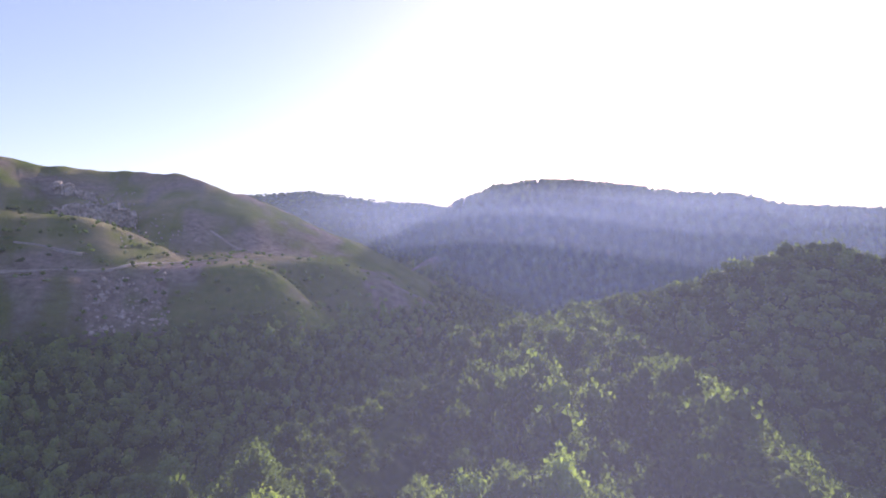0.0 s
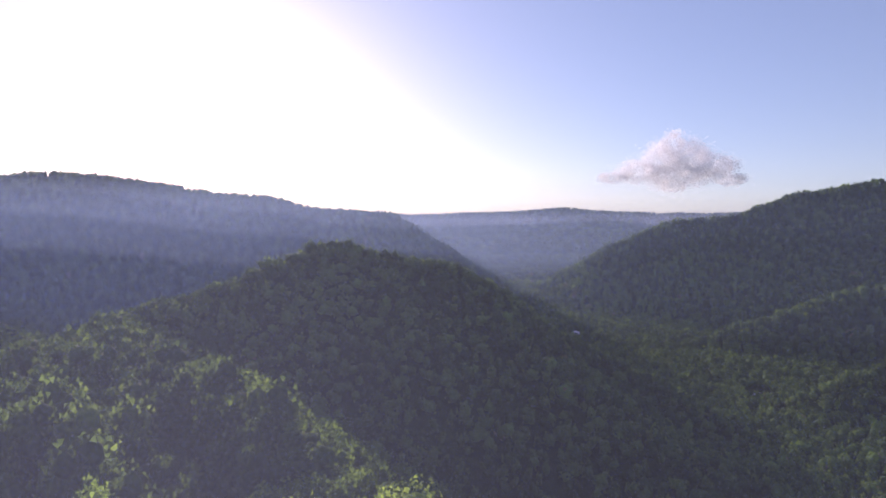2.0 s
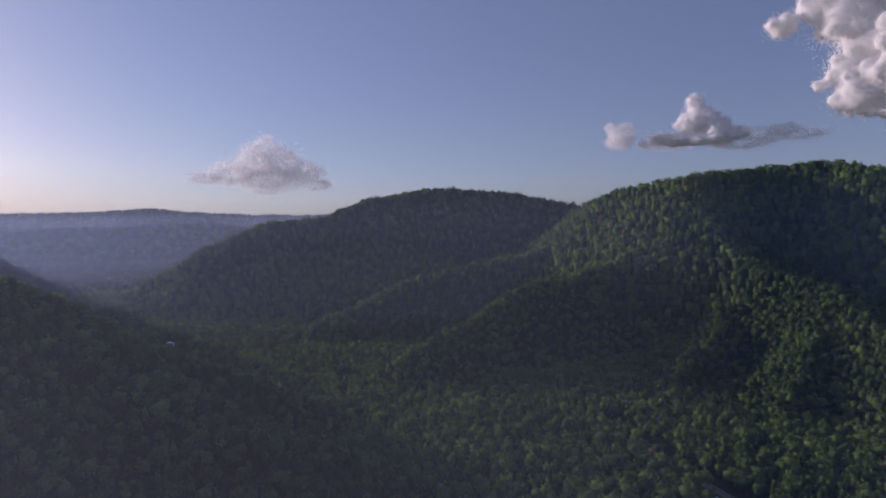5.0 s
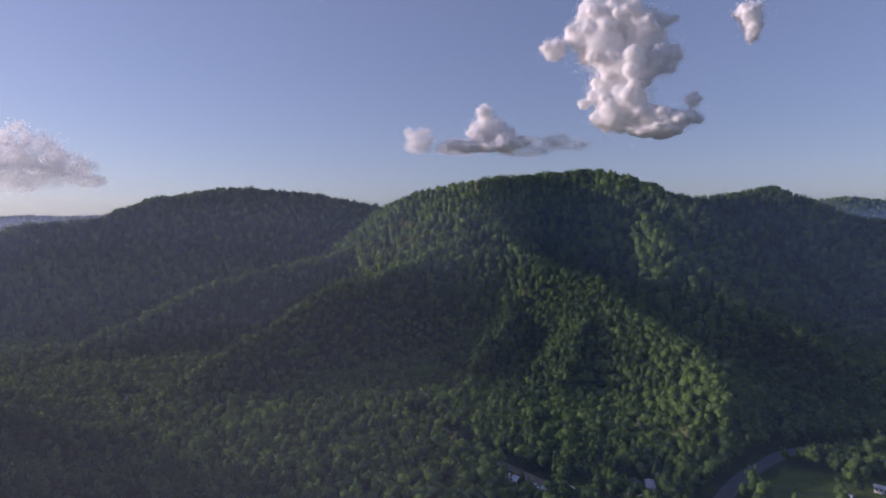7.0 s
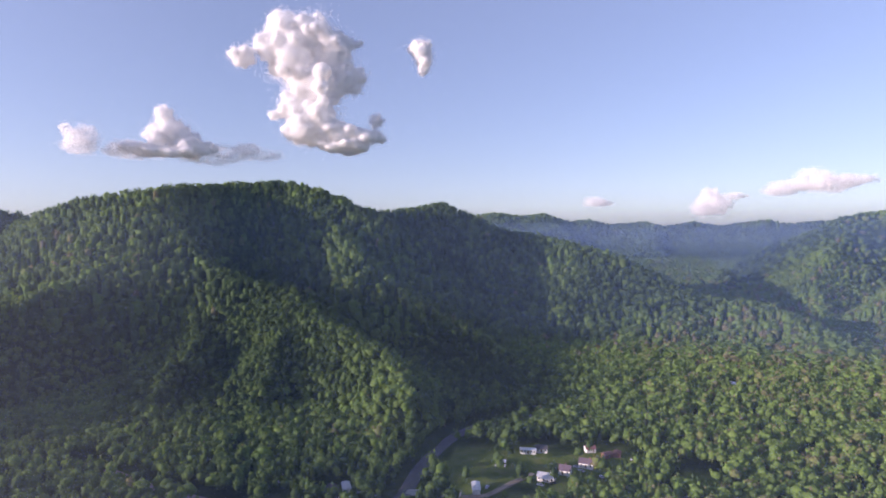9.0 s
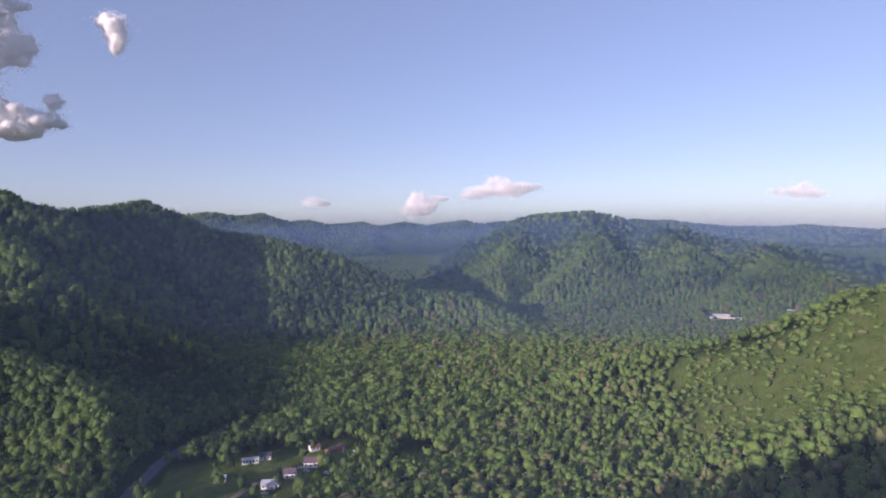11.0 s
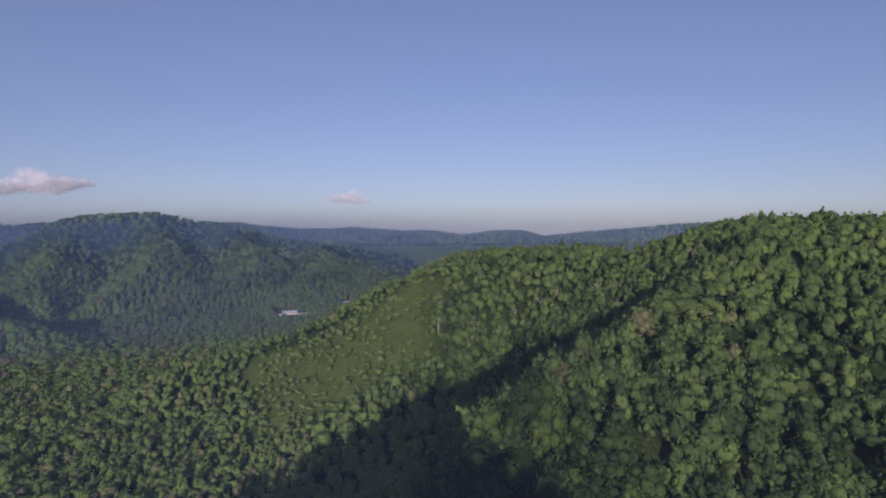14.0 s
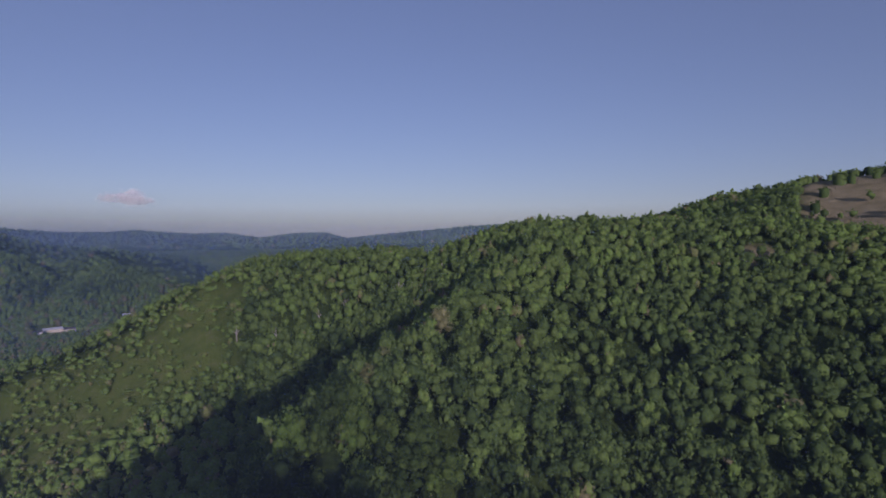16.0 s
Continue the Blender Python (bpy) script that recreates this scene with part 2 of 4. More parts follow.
    (0.62, 8, 10, [(173, 1720, 0.6), (176.5, 1450, -1.8), (176.6, 1290, -4.0), (171.5, 1180, -5.9), (167.6, 1080, -7.1), (164.4, 1000, -8.6), (162.7, 930, -9.9)]),
    (0.50, 10, 10, [(181, 1700, -1.2), (184, 1450, -3.0), (181, 1200, -5.4), (178, 1080, -7.6)]),
    (0.45, 8, 8, FAR_LEFT),
    (0.45, 8, 8, FAR_RIGHT),
]


def ridge_heights():
    out = []
    for slope, round_, cover, crest in RIDGES:
        pts = np.array([[*bearing(b, r)[:2], HOVER - cover + r * math.tan(radians(e))] for b, r, e in crest])
        out.append((slope, round_, pts))
    return out


CRESTS = ridge_heights()


def height(x, y):
    """The ground's height: the upper envelope of the ridges over the valley floor, with gullies and swells."""
    r = np.hypot(x, y)
    wx, wy = x + 14 * fbm(x, y, 90, 3, 5), y + 14 * fbm(x, y, 90, 3, 8)
    floor = 3.0 * fbm(x, y, 160, 3, 3) + np.clip((r - 1500) / 25, 0, 55)
    k = 3.0
    stack = [floor]
    gully = np.abs(fbm(x, y, 420, 3, 91))
    for slope, round_, pts in CRESTS:
        far_off = np.hypot(pts[:, 0], pts[:, 1]).min() > 1450
        best = np.full(x.shape, -1e9)
        for a, b in zip(pts[:-1], pts[1:]):
            d = b[:2] - a[:2]
            near = np.hypot(wx - a[0], wy - a[1]) < 1500 + np.hypot(*d)
            if not near.any():
                continue
            px, py = wx[near] - a[0], wy[near] - a[1]
            u = np.clip((px * d[0] + py * d[1]) / (d @ d), 0, 1)
            dist = np.hypot(px - u * d[0], py - u * d[1])
            z = a[2] + (b[2] - a[2]) * u - slope * (np.sqrt(dist * dist + round_ * round_) - round_)
            if far_off:
                z = z - (150 * gully[near]) * smooth(dist, 15, 220)
            best[near] = np.maximum(best[near], z)
        stack.append(best)
    top = np.maximum.reduce(stack)
    total = sum(np.exp(np.clip((s - top) / k, -40, 0)) for s in stack)
    z = top + k * np.log(total) - 0.0
    lift = np.clip((z - floor) / 60, 0, 1)
    z = z + lift * (4.0 * fbm(x, y, 70, 3, 11) + 1.2 * fbm(x, y, 14, 2, 21))
    return quarry(x, y, z)


def smooth(a, lo, hi):
    t = np.clip((a - lo) / (hi - lo), 0, 1)
    return t * t * (3 - 2 * t)


def degrees_of(x, y):
    """Bearings, from -60 to 300."""
    return (np.degrees(np.arctan2(x, y)) + 60) % 360 - 60


def quarry(x, y, z):
    """A broad bench with a steep bluff before it, and steps of the cut above."""
    b, r = degrees_of(x, y), np.hypot(x, y)
    inside = smooth(b, -60, -54) * (1 - smooth(b, -22, -14)) * smooth(r, 380, 420) * (1 - smooth(r, 900, 960))
    front = 508 + 16 * np.sin(np.radians(b * 23 + 40)) + 10 * fbm(x, y, 50, 3, 31)
    shelf = HOVER - 27 - 0.045 * (700 - r) - 0.78 * np.clip(front - r, 0, 400) + 1.2 * fbm(x, y, 25, 3, 33)
    rough = smooth(b, -36, -33) * (1 - smooth(b, -28, -26)) * (r < front + 4)
    shelf = shelf + rough * 4.0 * fbm(x, y, 14, 3, 35)
    brim = np.interp(b, [-26, -20, -12.3, -8.5, -4.7, -1], [-3.5, -3.4, -3.9, -5.3, -7.4, -10.5])
    edge = 600 + 14 * np.sin(np.radians(b * 31)) + 8 * fbm(x, y, 60, 3, 45)
    bench = HOVER + edge * np.tan(np.radians(brim)) + 0.015 * (r - edge) - 0.85 * np.clip(edge - r, 0, 400) + 0.8 * fbm(x, y, 30, 3, 47)
    on_bench = smooth(b, -28, -23) * (1 - smooth(b, -3.5, -0.5)) * smooth(r, 470, 520) * (1 - smooth(r, 700, 735))
    z = np.where(on_bench > 0, np.maximum(z, bench * on_bench + z * (1 - on_bench)), z)
    step = np.floor(z / 15) * 15 + 15 * smooth(z / 15 - np.floor(z / 15), 0.5, 0.95)
    cut = smooth(b, -44, -38) * (1 - smooth(b, -31, -27)) * smooth(r, 650, 690) * (1 - smooth(r, 840, 870))
    z = z * (1 - cut) + step * cut
    z = z + inside * smooth(r, 640, 700) * (6.0 * fbm(x, y, 42, 4, 37) - 2.5 * np.abs(fbm(x, y, 26, 3, 39)))
    z = z + smooth(b, -30, -26) * (1 - smooth(b, -3, 0)) * smooth(r, 480, 520) * (1 - smooth(r, 900, 950)) * smooth(z, 80, 95) * (2.2 * fbm(x, y, 28, 3, 81) - 2.0 * np.abs(fbm(x, y, 45, 3, 83)))
    return np.where(inside > 0, np.maximum(z, shelf * inside + z * (1 - inside)), z)


def cover(x, y, z):
    """How much of the ground is meadow, straw-coloured grass and bare rock, each 0 to 1."""
    b, r = degrees_of(x, y), np.hypot(x, y)
    n1, n2 = fbm(x, y, 60, 4, 41), fbm(x, y, 30, 4, 43)
    q = smooth(b, -58, -52) * (1 - smooth(b, -4, -1)) * smooth(r, 450, 462) * (1 - smooth(r, 1050, 1100))
    q = q * smooth(z, 74, 82)
    spoil = smooth(b, -37, -34) * (1 - smooth(b, -25, -22)) * smooth(r, 640, 670) * (1 - smooth(r, 840, 870)) * smooth(n1 + 0.6 * n2, -0.35, 0.0)
    bluff = smooth(b, -35, -33.5) * (1 - smooth(b, -28, -26.5)) * (1 - smooth(r, 505, 520)) * smooth(n2 + n1, -0.4, 0.1)
    deck = (1 - smooth(b, -8, -5)) * smooth(r, 512, 525) * (1 - smooth(r, 640, 690)) * (1 - smooth(np.abs(z - HOVER + 31), 4, 8))
    rock = q * np.maximum(np.maximum(spoil, bluff), smooth(n1 + 0.6 * n2, -0.15, 0.4))
    earth = q * deck * smooth(n2 + 0.5 * n1, -0.5, 0.0)
    meadow = 0.65 * q * (1 - rock)
    field = smooth(b, 244, 246) * (1 - smooth(b, 300, 305)) * smooth(r, 610, 640) * (1 - smooth(r, 815, 830))
    scrub = smooth(b, 205, 210) * (1 - smooth(b, 300, 305)) * smooth(r, 430, 460) * (1 - smooth(r, 600, 620)) * smooth(n1 + 0.4 * n2, 0.3, 0.45)
    # straw thins past bearing -26: greener grass, kept dark for the slope's shade
    straw = np.maximum.reduce([field, scrub, earth * (1 - rock), q * 0.7 * smooth(n2, -0.5, 0.3) * smooth(r, 500, 520) * (1 - 0.7 * smooth(b, -26, -20))])
    for px, py, cw in DRY:
        straw = np.maximum(straw, 1 - smooth(np.hypot(x - px, y - py) + 4 * n2, cw * 0.6, cw))
    clear = np.zeros_like(x)
    for px, py, cw in CLEARINGS:
        clear = np.maximum(clear, 1 - smooth(np.hypot(x - px, y - py) + 7 * n2, cw * 0.75, cw))
    return np.maximum.reduce([meadow, clear, 0.8 * young(x, y)]), straw, rock, np.maximum.reduce([q, straw, clear, lane(x, y)])


def young(x, y):
    """1 where the woods are young and low, on the sunny flank of the long ridge."""
    b, r = degrees_of(x, y), np.hypot(x, y)
    n = 3.0 * fbm(x, y, 70, 3, 71)
    return smooth(b + n, 172, 178) * (1 - smooth(b + n, 191, 196)) * smooth(r, 400, 440) * (1 - smooth(r, 570, 590))


def spot(b, e):
    """Where a line of sight from the hover point, at bearing b and e degrees up, comes to the ground."""
    r = np.arange(60.0, 2600.0, 1.5)
    a = radians(b)
    x, y = r * math.sin(a), r * math.cos(a)
    under = HOVER + r * math.tan(radians(e)) < height(x, y)
    k = int(np.argmax(under)) if under.any() else len(r) - 1
    return Vector((x[k], y[k], float(height(x[k:k + 1], y[k:k + 1])[0])))


DRY = []
# Lawns and yards: bearing, degrees down, radius in metres.
CLEARINGS = [(*spot(b, e)[:2], w) for b, e, w in (
    (129.5, -24.0, 20), (131.5, -23.4, 22), (133.5, -22.0, 24), (135.5, -22.6, 24), (137.5, -21.6, 26), (138.5, -23.4, 20), (141, -21.6, 26), (143.5, -21.2, 24),
    (131, -26, 20), (135, -25.5, 20), (138, -25.2, 18), (133, -27.5, 18), (141, -23.6, 16), (145.5, -21.4, 16), (130.5, -21.6, 20), (128, -22.6, 18), (150.3, -22.4, 14), (151.5, -21.6, 14), (105.5, -25.0, 16), (107.5, -25.2, 16), (111, -25.0, 14),
    (116.8, -24.6, 14), (111.3, -22.9, 7), (153.6, -14.2, 14), (144.2, -15.0, 12), (179.6, -8.4, 30), (174, -9.4, 20), (177, -9.2, 24), (182, -8.8, 22), (185, -7.6, 18), (66, -15.0, 16), (69.5, -15.6, 16),
    (54, -11.2, 26), (-30.1, -21.9, 12), (-28, -21.3, 12), (95.4, -19.2, 14))]
# Patches of dry grass on the long ridge's crest: bearing, degrees down, radius in metres.
DRY = [(*spot(b, e)[:2], w) for b, e, w in ((211.9, -3.2, 10), (213.5, -3.0, 7), (219.5, -0.9, 8), (225.5, -0.6, 12), (229.5, -0.4, 10), (233, -0.5, 13))]
# Roads and tracks: width in metres, then bearings and degrees down along each.
LANES = [(w, [spot(b, e) for b, e in pts]) for w, pts in (
    (9.0, [(117, -27.5), (121, -27.0), (123.3, -25.0), (124.8, -22.9), (126.7, -21.1), (129.1, -19.6), (132.5, -18.6), (136.5, -17.9)]),
    (7.0, [(123.6, -24.7), (126, -24.9), (129, -25.0)]),
    (6.0, [(96, -19.3), (98.5, -20.8), (101.1, -22.2), (104.3, -23.5), (107.8, -24.7), (110.4, -25.4), (114, -26.6), (117, -27.5)]),
    (4.0, [(129, -25.2), (131.5, -25.0), (134, -23.9), (136.1, -23.0)]),
    (3.6, [(-38.4, -1.1), (-36.4, -1.5), (-35, -2.0), (-33.7, -2.3)]),
    (4.0, [(-39.6, -3.3), (-35.5, -3.4), (-31.7, -3.7), (-27, -3.3), (-23, -3.1)]),
    (3.2, [(-24, -0.2), (-22.6, -1.4), (-21, -2.4)]))]


def along(points, step=4.0):
    """Points a few metres apart on a smooth line through those given."""
    pts = [points[0]] + list(points) + [points[-1]]
    out = []
    for a, b, c, d in zip(pts, pts[1:], pts[2:], pts[3:]):
        n = max(2, int((c - b).length / step))
        for k in range(n):
            t = k / n
            out.append(0.5 * (2 * b + (c - a) * t + (2 * a - 5 * b + 4 * c - d) * t * t + (3 * b - a - 3 * c + d) * t ** 3))
    return out + [points[-1]]


LANE_LINES = [(w, along(pts)) for w, pts in LANES]


def lane(x, y):
    """1 on a road or its verge."""
    out = np.zeros(x.shape)
    for w, line in LANE_LINES:
        reach = w * 0.5 + 3.5
        lx, ly = [p.x for p in line], [p.y for p in line]
        near = np.nonzero((x > min(lx) - reach) & (x < max(lx) + reach) & (y > min(ly) - reach) & (y < max(ly) + reach))[0]
        for p in line:
            out[near] = np.maximum(out[near], np.hypot(x[near] - p.x, y[near] - p.y) < reach)
    return out


def sheet(name, x, y, z, faces, mat):
    me = bpy.data.meshes.new(name)
    me.vertices.add(x.size)
    me.vertices.foreach_set("co", np.stack([x, y, z], -1).astype(np.float32).ravel())
    fill(me, faces)
    me.materials.append(mat)
    return me


def fill(me, faces):
    n, k = faces.shape
    me.loops.add(n * k)
    me.loops.foreach_set("vertex_index", faces.astype(np.int32).ravel())
    me.polygons.add(n)
    me.polygons.foreach_set("loop_start", np.arange(0, n * k, k, dtype=np.int32))
    me.update(calc_edges=True)


def floats(me, name, values):
    a = me.attributes.new(name, "FLOAT", "POINT")
    a.data.foreach_set("value", values.astype(np.float32))


NB, NR = 960, 215
ring = 6 * (4950 / 6) ** (np.arange(NR) / (NR - 1))
ring[0] = -0.5
for far_line in (1700, 2600, 2750, 3100):
    ring[np.argmin(np.abs(ring - far_line))] = far_line
turn = np.radians(np.arange(NB) * 360 / NB)
gx, gy = (np.sin(turn)[None] * ring[:, None]).ravel(), (np.cos(turn)[None] * ring[:, None]).ravel()
gz = height(gx, gy)
i = np.arange((NR - 1) * NB)
j = (i // NB) * NB + (i % NB + 1) % NB
quads = np.stack([i, i + NB, j + NB, j], -1)
land = sheet("ground", gx, gy, gz, quads, GROUND)
meadow_, straw_, rock_, bare_ = cover(gx, gy, gz)
floats(land, "meadow", meadow_), floats(land, "straw", straw_), floats(land, "rock", rock_)
land.polygons.foreach_set("use_smooth", np.ones(len(quads), bool))
tagged(new("ground", land), "steep wooded hills and valley floor with meadows and quarried benches", "terrain", kind="structure")
sky_line = np.degrees(np.arctan2(gz.reshape(NR, NB) - HOVER, ring[:, None]))
sky_line = np.maximum.accumulate(sky_line, 0)


# ---- trees ----
def unit_ball(level):
    bm = bmesh.new()
    bmesh.ops.create_icosphere(bm, subdivisions=level, radius=1)
    v = np.array([c.co[:] for c in bm.verts])
    f = np.array([[c.index for c in p.verts] for p in bm.faces])
    bm.free()
    return v, f


BALLS = {k: unit_ball(k) for k in (1, 2)}


def crown_lobes(rng, count):
    """Centres and radii of the boughs of a crown one unit wide and one unit high above the ground."""
    out = [(0, 0, 0.66, 0.27)]
    for k in range(count):
        a, h = k * 2.4 + rng.uniform(-0.5, 0.5), (k + rng.uniform(0.2, 0.8)) / count
        spread = (0.34 - 0.22 * h) * rng.uniform(0.8, 1.15)
        out.append((math.cos(a) * spread, math.sin(a) * spread, 0.30 + 0.52 * h, rng.uniform(0.15, 0.24)))
    return np.array(out)


def crown(seed, count, level, cards, size, rough=0.16, heart=0.92, out=1.18, full=1.0, loose=0.6):
    """Corners, faces and leaf shades of a crown: uneven leafy boughs with sprays of leaves standing off them."""
    rng = np.random.default_rng(seed)
    lobes = crown_lobes(rng, count) * (1, 1, 1, full)
    bv, bf = BALLS[level]
    vs, fs, base = [], [], 0
    for x, y, z, r in lobes:
        v = bv * (heart * r * (1 + rng.normal(size=(len(bv), 1)) * rough)) * np.array([1, 1, 0.85])
        vs.append(v + (x, y, z))
        fs.append(bf + base)
        base += len(bv)
    which = rng.integers(0, len(lobes), cards)
    d = rng.normal(size=(cards, 3)) + (0, 0, 0.3)
    d /= np.linalg.norm(d, axis=1)[:, None]
    p = lobes[which, :3] + d * (lobes[which, 3] * rng.uniform(heart, out, cards))[:, None]
    n = d + rng.normal(size=(cards, 3)) * loose
    u = np.cross(n, rng.normal(size=(cards, 3)))
    u /= np.linalg.norm(u, axis=1)[:, None] + 1e-9
    w = np.cross(n, u)
    w /= np.linalg.norm(w, axis=1)[:, None] + 1e-9
    s = size * rng.uniform(0.55, 1.4, (cards, 1))
    vs.append(np.stack([p + u * s, p - u * s * 0.5 + w * s * 0.8, p - u * s * 0.5 - w * s * 0.8], 1).reshape(-1, 3))
    fs.append(np.arange(cards * 3).reshape(-1, 3) + base)
    bough = rng.normal(size=len(lobes)) * 0.09
    shade = np.concatenate([np.repeat(bough, len(bv)), np.repeat(bough[which] + rng.normal(size=cards) * 0.09, 3)])
    return np.concatenate(vs), np.concatenate(fs), shade


def visible(x, y, z, margin):
    """Whether the place can be seen from the open air over the valley, give or take margin degrees."""
    b, r = degrees_of(x, y) % 360, np.hypot(x, y)
    ib = (b * NB / 360).astype(int) % NB
    ir = np.clip(np.searchsorted(ring, r * 0.985) - 1, 0, NR - 1)
    return np.degrees(np.arctan2(z - HOVER, r)) > sky_line[ir, ib] - margin


def old_shaded_wood(x, y):
    """Where the trees are old and large and stand in clumps, with part shade put into their tint: the spur and the
    ridge under the hover point.
    """
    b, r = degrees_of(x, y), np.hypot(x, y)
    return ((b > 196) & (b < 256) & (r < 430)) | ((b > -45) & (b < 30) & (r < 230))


def stand(r0, r1, step, seed, margin):
    """Jittered places for trees between two distances, on wooded ground."""
    rng = np.random.default_rng(seed)
    g = np.arange(-r1, r1, step)
    x, y = np.meshgrid(g, g)
    x = (x + rng.uniform(-0.48, 0.48, x.shape) * step).ravel()
    y = (y + rng.uniform(-0.48, 0.48, y.shape) * step).ravel()
    r, b = np.hypot(x, y), degrees_of(x, y)
    ok = (r >= r0) & (r < r1) & ((r > 72) | (b > 150)) & (((b < 258) & ((b < 75) | (b > 160) | (r > 240))) | (rng.uniform(size=r.shape) < 0.15))
    x, y = x[ok], y[ok]
    z = height(x, y)
    bare = cover(x, y, z)[3]
    b = degrees_of(x, y)
    few = np.where(b > 200, 0.10, np.where((b > -45) & (b < 0) & (np.hypot(x, y) < 640), 0.16, 0.0)) + np.where(b > 200, 0.0, np.where((b > 120) & (b < 155), 0.045, 0.0)) * (lane(x, y) < 0.5)
    thin = np.where(bare < 0.4, 1.0 - 0.45 * young(x, y), few)
    thin = thin * np.where(old_shaded_wood(x, y) & (fbm(x, y, 26, 2, 57) + 0.5 * fbm(x, y, 9, 1, 58) < -0.12), 0.6, 1.0)
    ok = (rng.uniform(size=x.shape) < thin) & visible(x, y, z + 12, margin)
    return x[ok], y[ok], z[ok], rng


def forest(name, places, seed, shapes, wide, tall, label, even=0.22, spread=0.26, mat=FOREST):
    """A wood too large to count, joined into one mesh: old and young trees of mixed kinds, in patches."""
    x, y, z = places
    rng = np.random.default_rng(seed)
    kind = rng.integers(0, len(shapes), x.size)
    size = rng.normal(size=x.size)
    w = wide * np.exp(spread * np.clip(size, -1.8, 1.9)) * (1 + 0.2 * fbm(x, y, 80, 2, 51))
    h = tall * np.exp(even * np.clip(0.6 * size + 0.8 * rng.normal(size=x.size), -2, 2)) * (1 + 0.2 * fbm(x, y, 120, 2, 53))
    b = degrees_of(x, y)
    small = (1 - 0.62 * young(x, y) * rng.uniform(0.6, 1.1, x.size)) * np.where((b < -1) & (z > 84), 0.38, 1.0)
    small = small * np.where(old_shaded_wood(x, y), 1.22, 1.0)
    w, h = w * (0.35 + 0.65 * small), h * small
    a = rng.uniform(0, 6.283, x.size)
    # valley-floor trees: sunlight put in as a lighter green beyond bearing 132
    flat = (1 - smooth(z, 15, 45)) * smooth(b, 132, 150)
    odd = np.where(rng.uniform(size=x.size) < 0.008, 0.3, 0.0)
    # old wood tinted darker for part shade; trees past bearing 150 tinted lighter
    tint = np.clip(0.36 - 0.16 * old_shaded_wood(x, y) + 0.22 * smooth(b, 150, 164) + 0.3 * young(x, y) + 0.6 * flat + 0.42 * fbm(x, y, 140, 3, 55) + 0.2 * rng.normal(size=x.size), 0.05, 0.88) + odd
    vs, fs, ts, base = [], [], [], 0
    for k, (v, f, shade) in enumerate(shapes):
        m = kind == k
        c, sn = np.cos(a[m])[:, None], np.sin(a[m])[:, None]
        t = np.empty((m.sum(), len(v), 3))
        t[..., 0] = (v[:, 0] * c - v[:, 1] * sn) * w[m][:, None]
        t[..., 1] = (v[:, 0] * sn + v[:, 1] * c) * w[m][:, None]
        t[..., 2] = v[:, 2] * h[m][:, None]
        t += np.stack([x[m], y[m], z[m]], -1)[:, None]
        vs.append(t.reshape(-1, 3))
        fs.append((f[None] + (np.arange(m.sum()) * len(v))[:, None, None]).reshape(-1, 3) + base)
        ts.append((tint[m][:, None] + shade[None]).ravel())
        base += m.sum() * len(v)
    vs, fs = np.concatenate(vs), np.concatenate(fs)
    me = sheet(name, vs[:, 0], vs[:, 1], vs[:, 2], fs, mat)
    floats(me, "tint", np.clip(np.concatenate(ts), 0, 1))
    me.polygons.foreach_set("use_smooth", np.ones(len(fs), bool))
    return tagged(new(name, me), label, "forest", kind="stuff")


def part(name, me, parent, label=""):
    ob = new(name, me)
    ob.parent = parent
    return tagged(ob, label) if label else ob


def trunk_mesh(seed):
    """A tapered trunk with four limbs that fork off into the crown, one unit high."""
    rng = np.random.default_rng(seed)
    vs, fs = [], []

    def limb(a, b, ra, rb, sides=6):
        d = (b - a).normalized()
        u = d.orthogonal().normalized()
        w = d.cross(u)
        base = len(vs)
        for q, rr in ((a, ra), ((a + b) / 2 + u * rr_jit(rng) * ra, (ra + rb) / 2), (b, rb)):
            for k in range(sides):
                t = 2 * math.pi * k / sides
                vs.append(tuple(q + (u * math.cos(t) + w * math.sin(t)) * rr))
        for row in range(2):
            for k in range(sides):
                i0, i1 = base + row * sides + k, base + row * sides + (k + 1) % sides
                fs.append((i0, i1, i1 + sides, i0 + sides))

    limb(Vector((0, 0, -0.12)), Vector((0.01, -0.01, 0.45)), 0.026, 0.016)
    limb(Vector((0.01, -0.01, 0.43)), Vector((-0.01, 0.02, 0.8)), 0.016, 0.005)
    for k in range(4):
        t = k * 1.57 + rng.uniform(-0.4, 0.4)
        h = rng.uniform(0.26, 0.46)
        limb(Vector((0, 0, h)), Vector((math.cos(t) * 0.24, math.sin(t) * 0.24, h + rng.uniform(0.18, 0.3))), 0.011, 0.004, 5)
    me = bpy.data.meshes.new("trunk")
    me.from_pydata(vs, [], fs)
    me.materials.append(BARK)
    return me


def rr_jit(rng):
    return rng.uniform(-0.5, 0.5)


def crown_mesh(seed):
    v, f, _ = crown(seed, 11, 1, 1250, 0.025, 0.12, 0.62, 1.10, 1.06, 0.9)
    me = sheet("crown", v[:, 0], v[:, 1], v[:, 2], f, LEAVES)
    me.polygons.foreach_set("use_smooth", np.ones(len(f), bool))
    return me


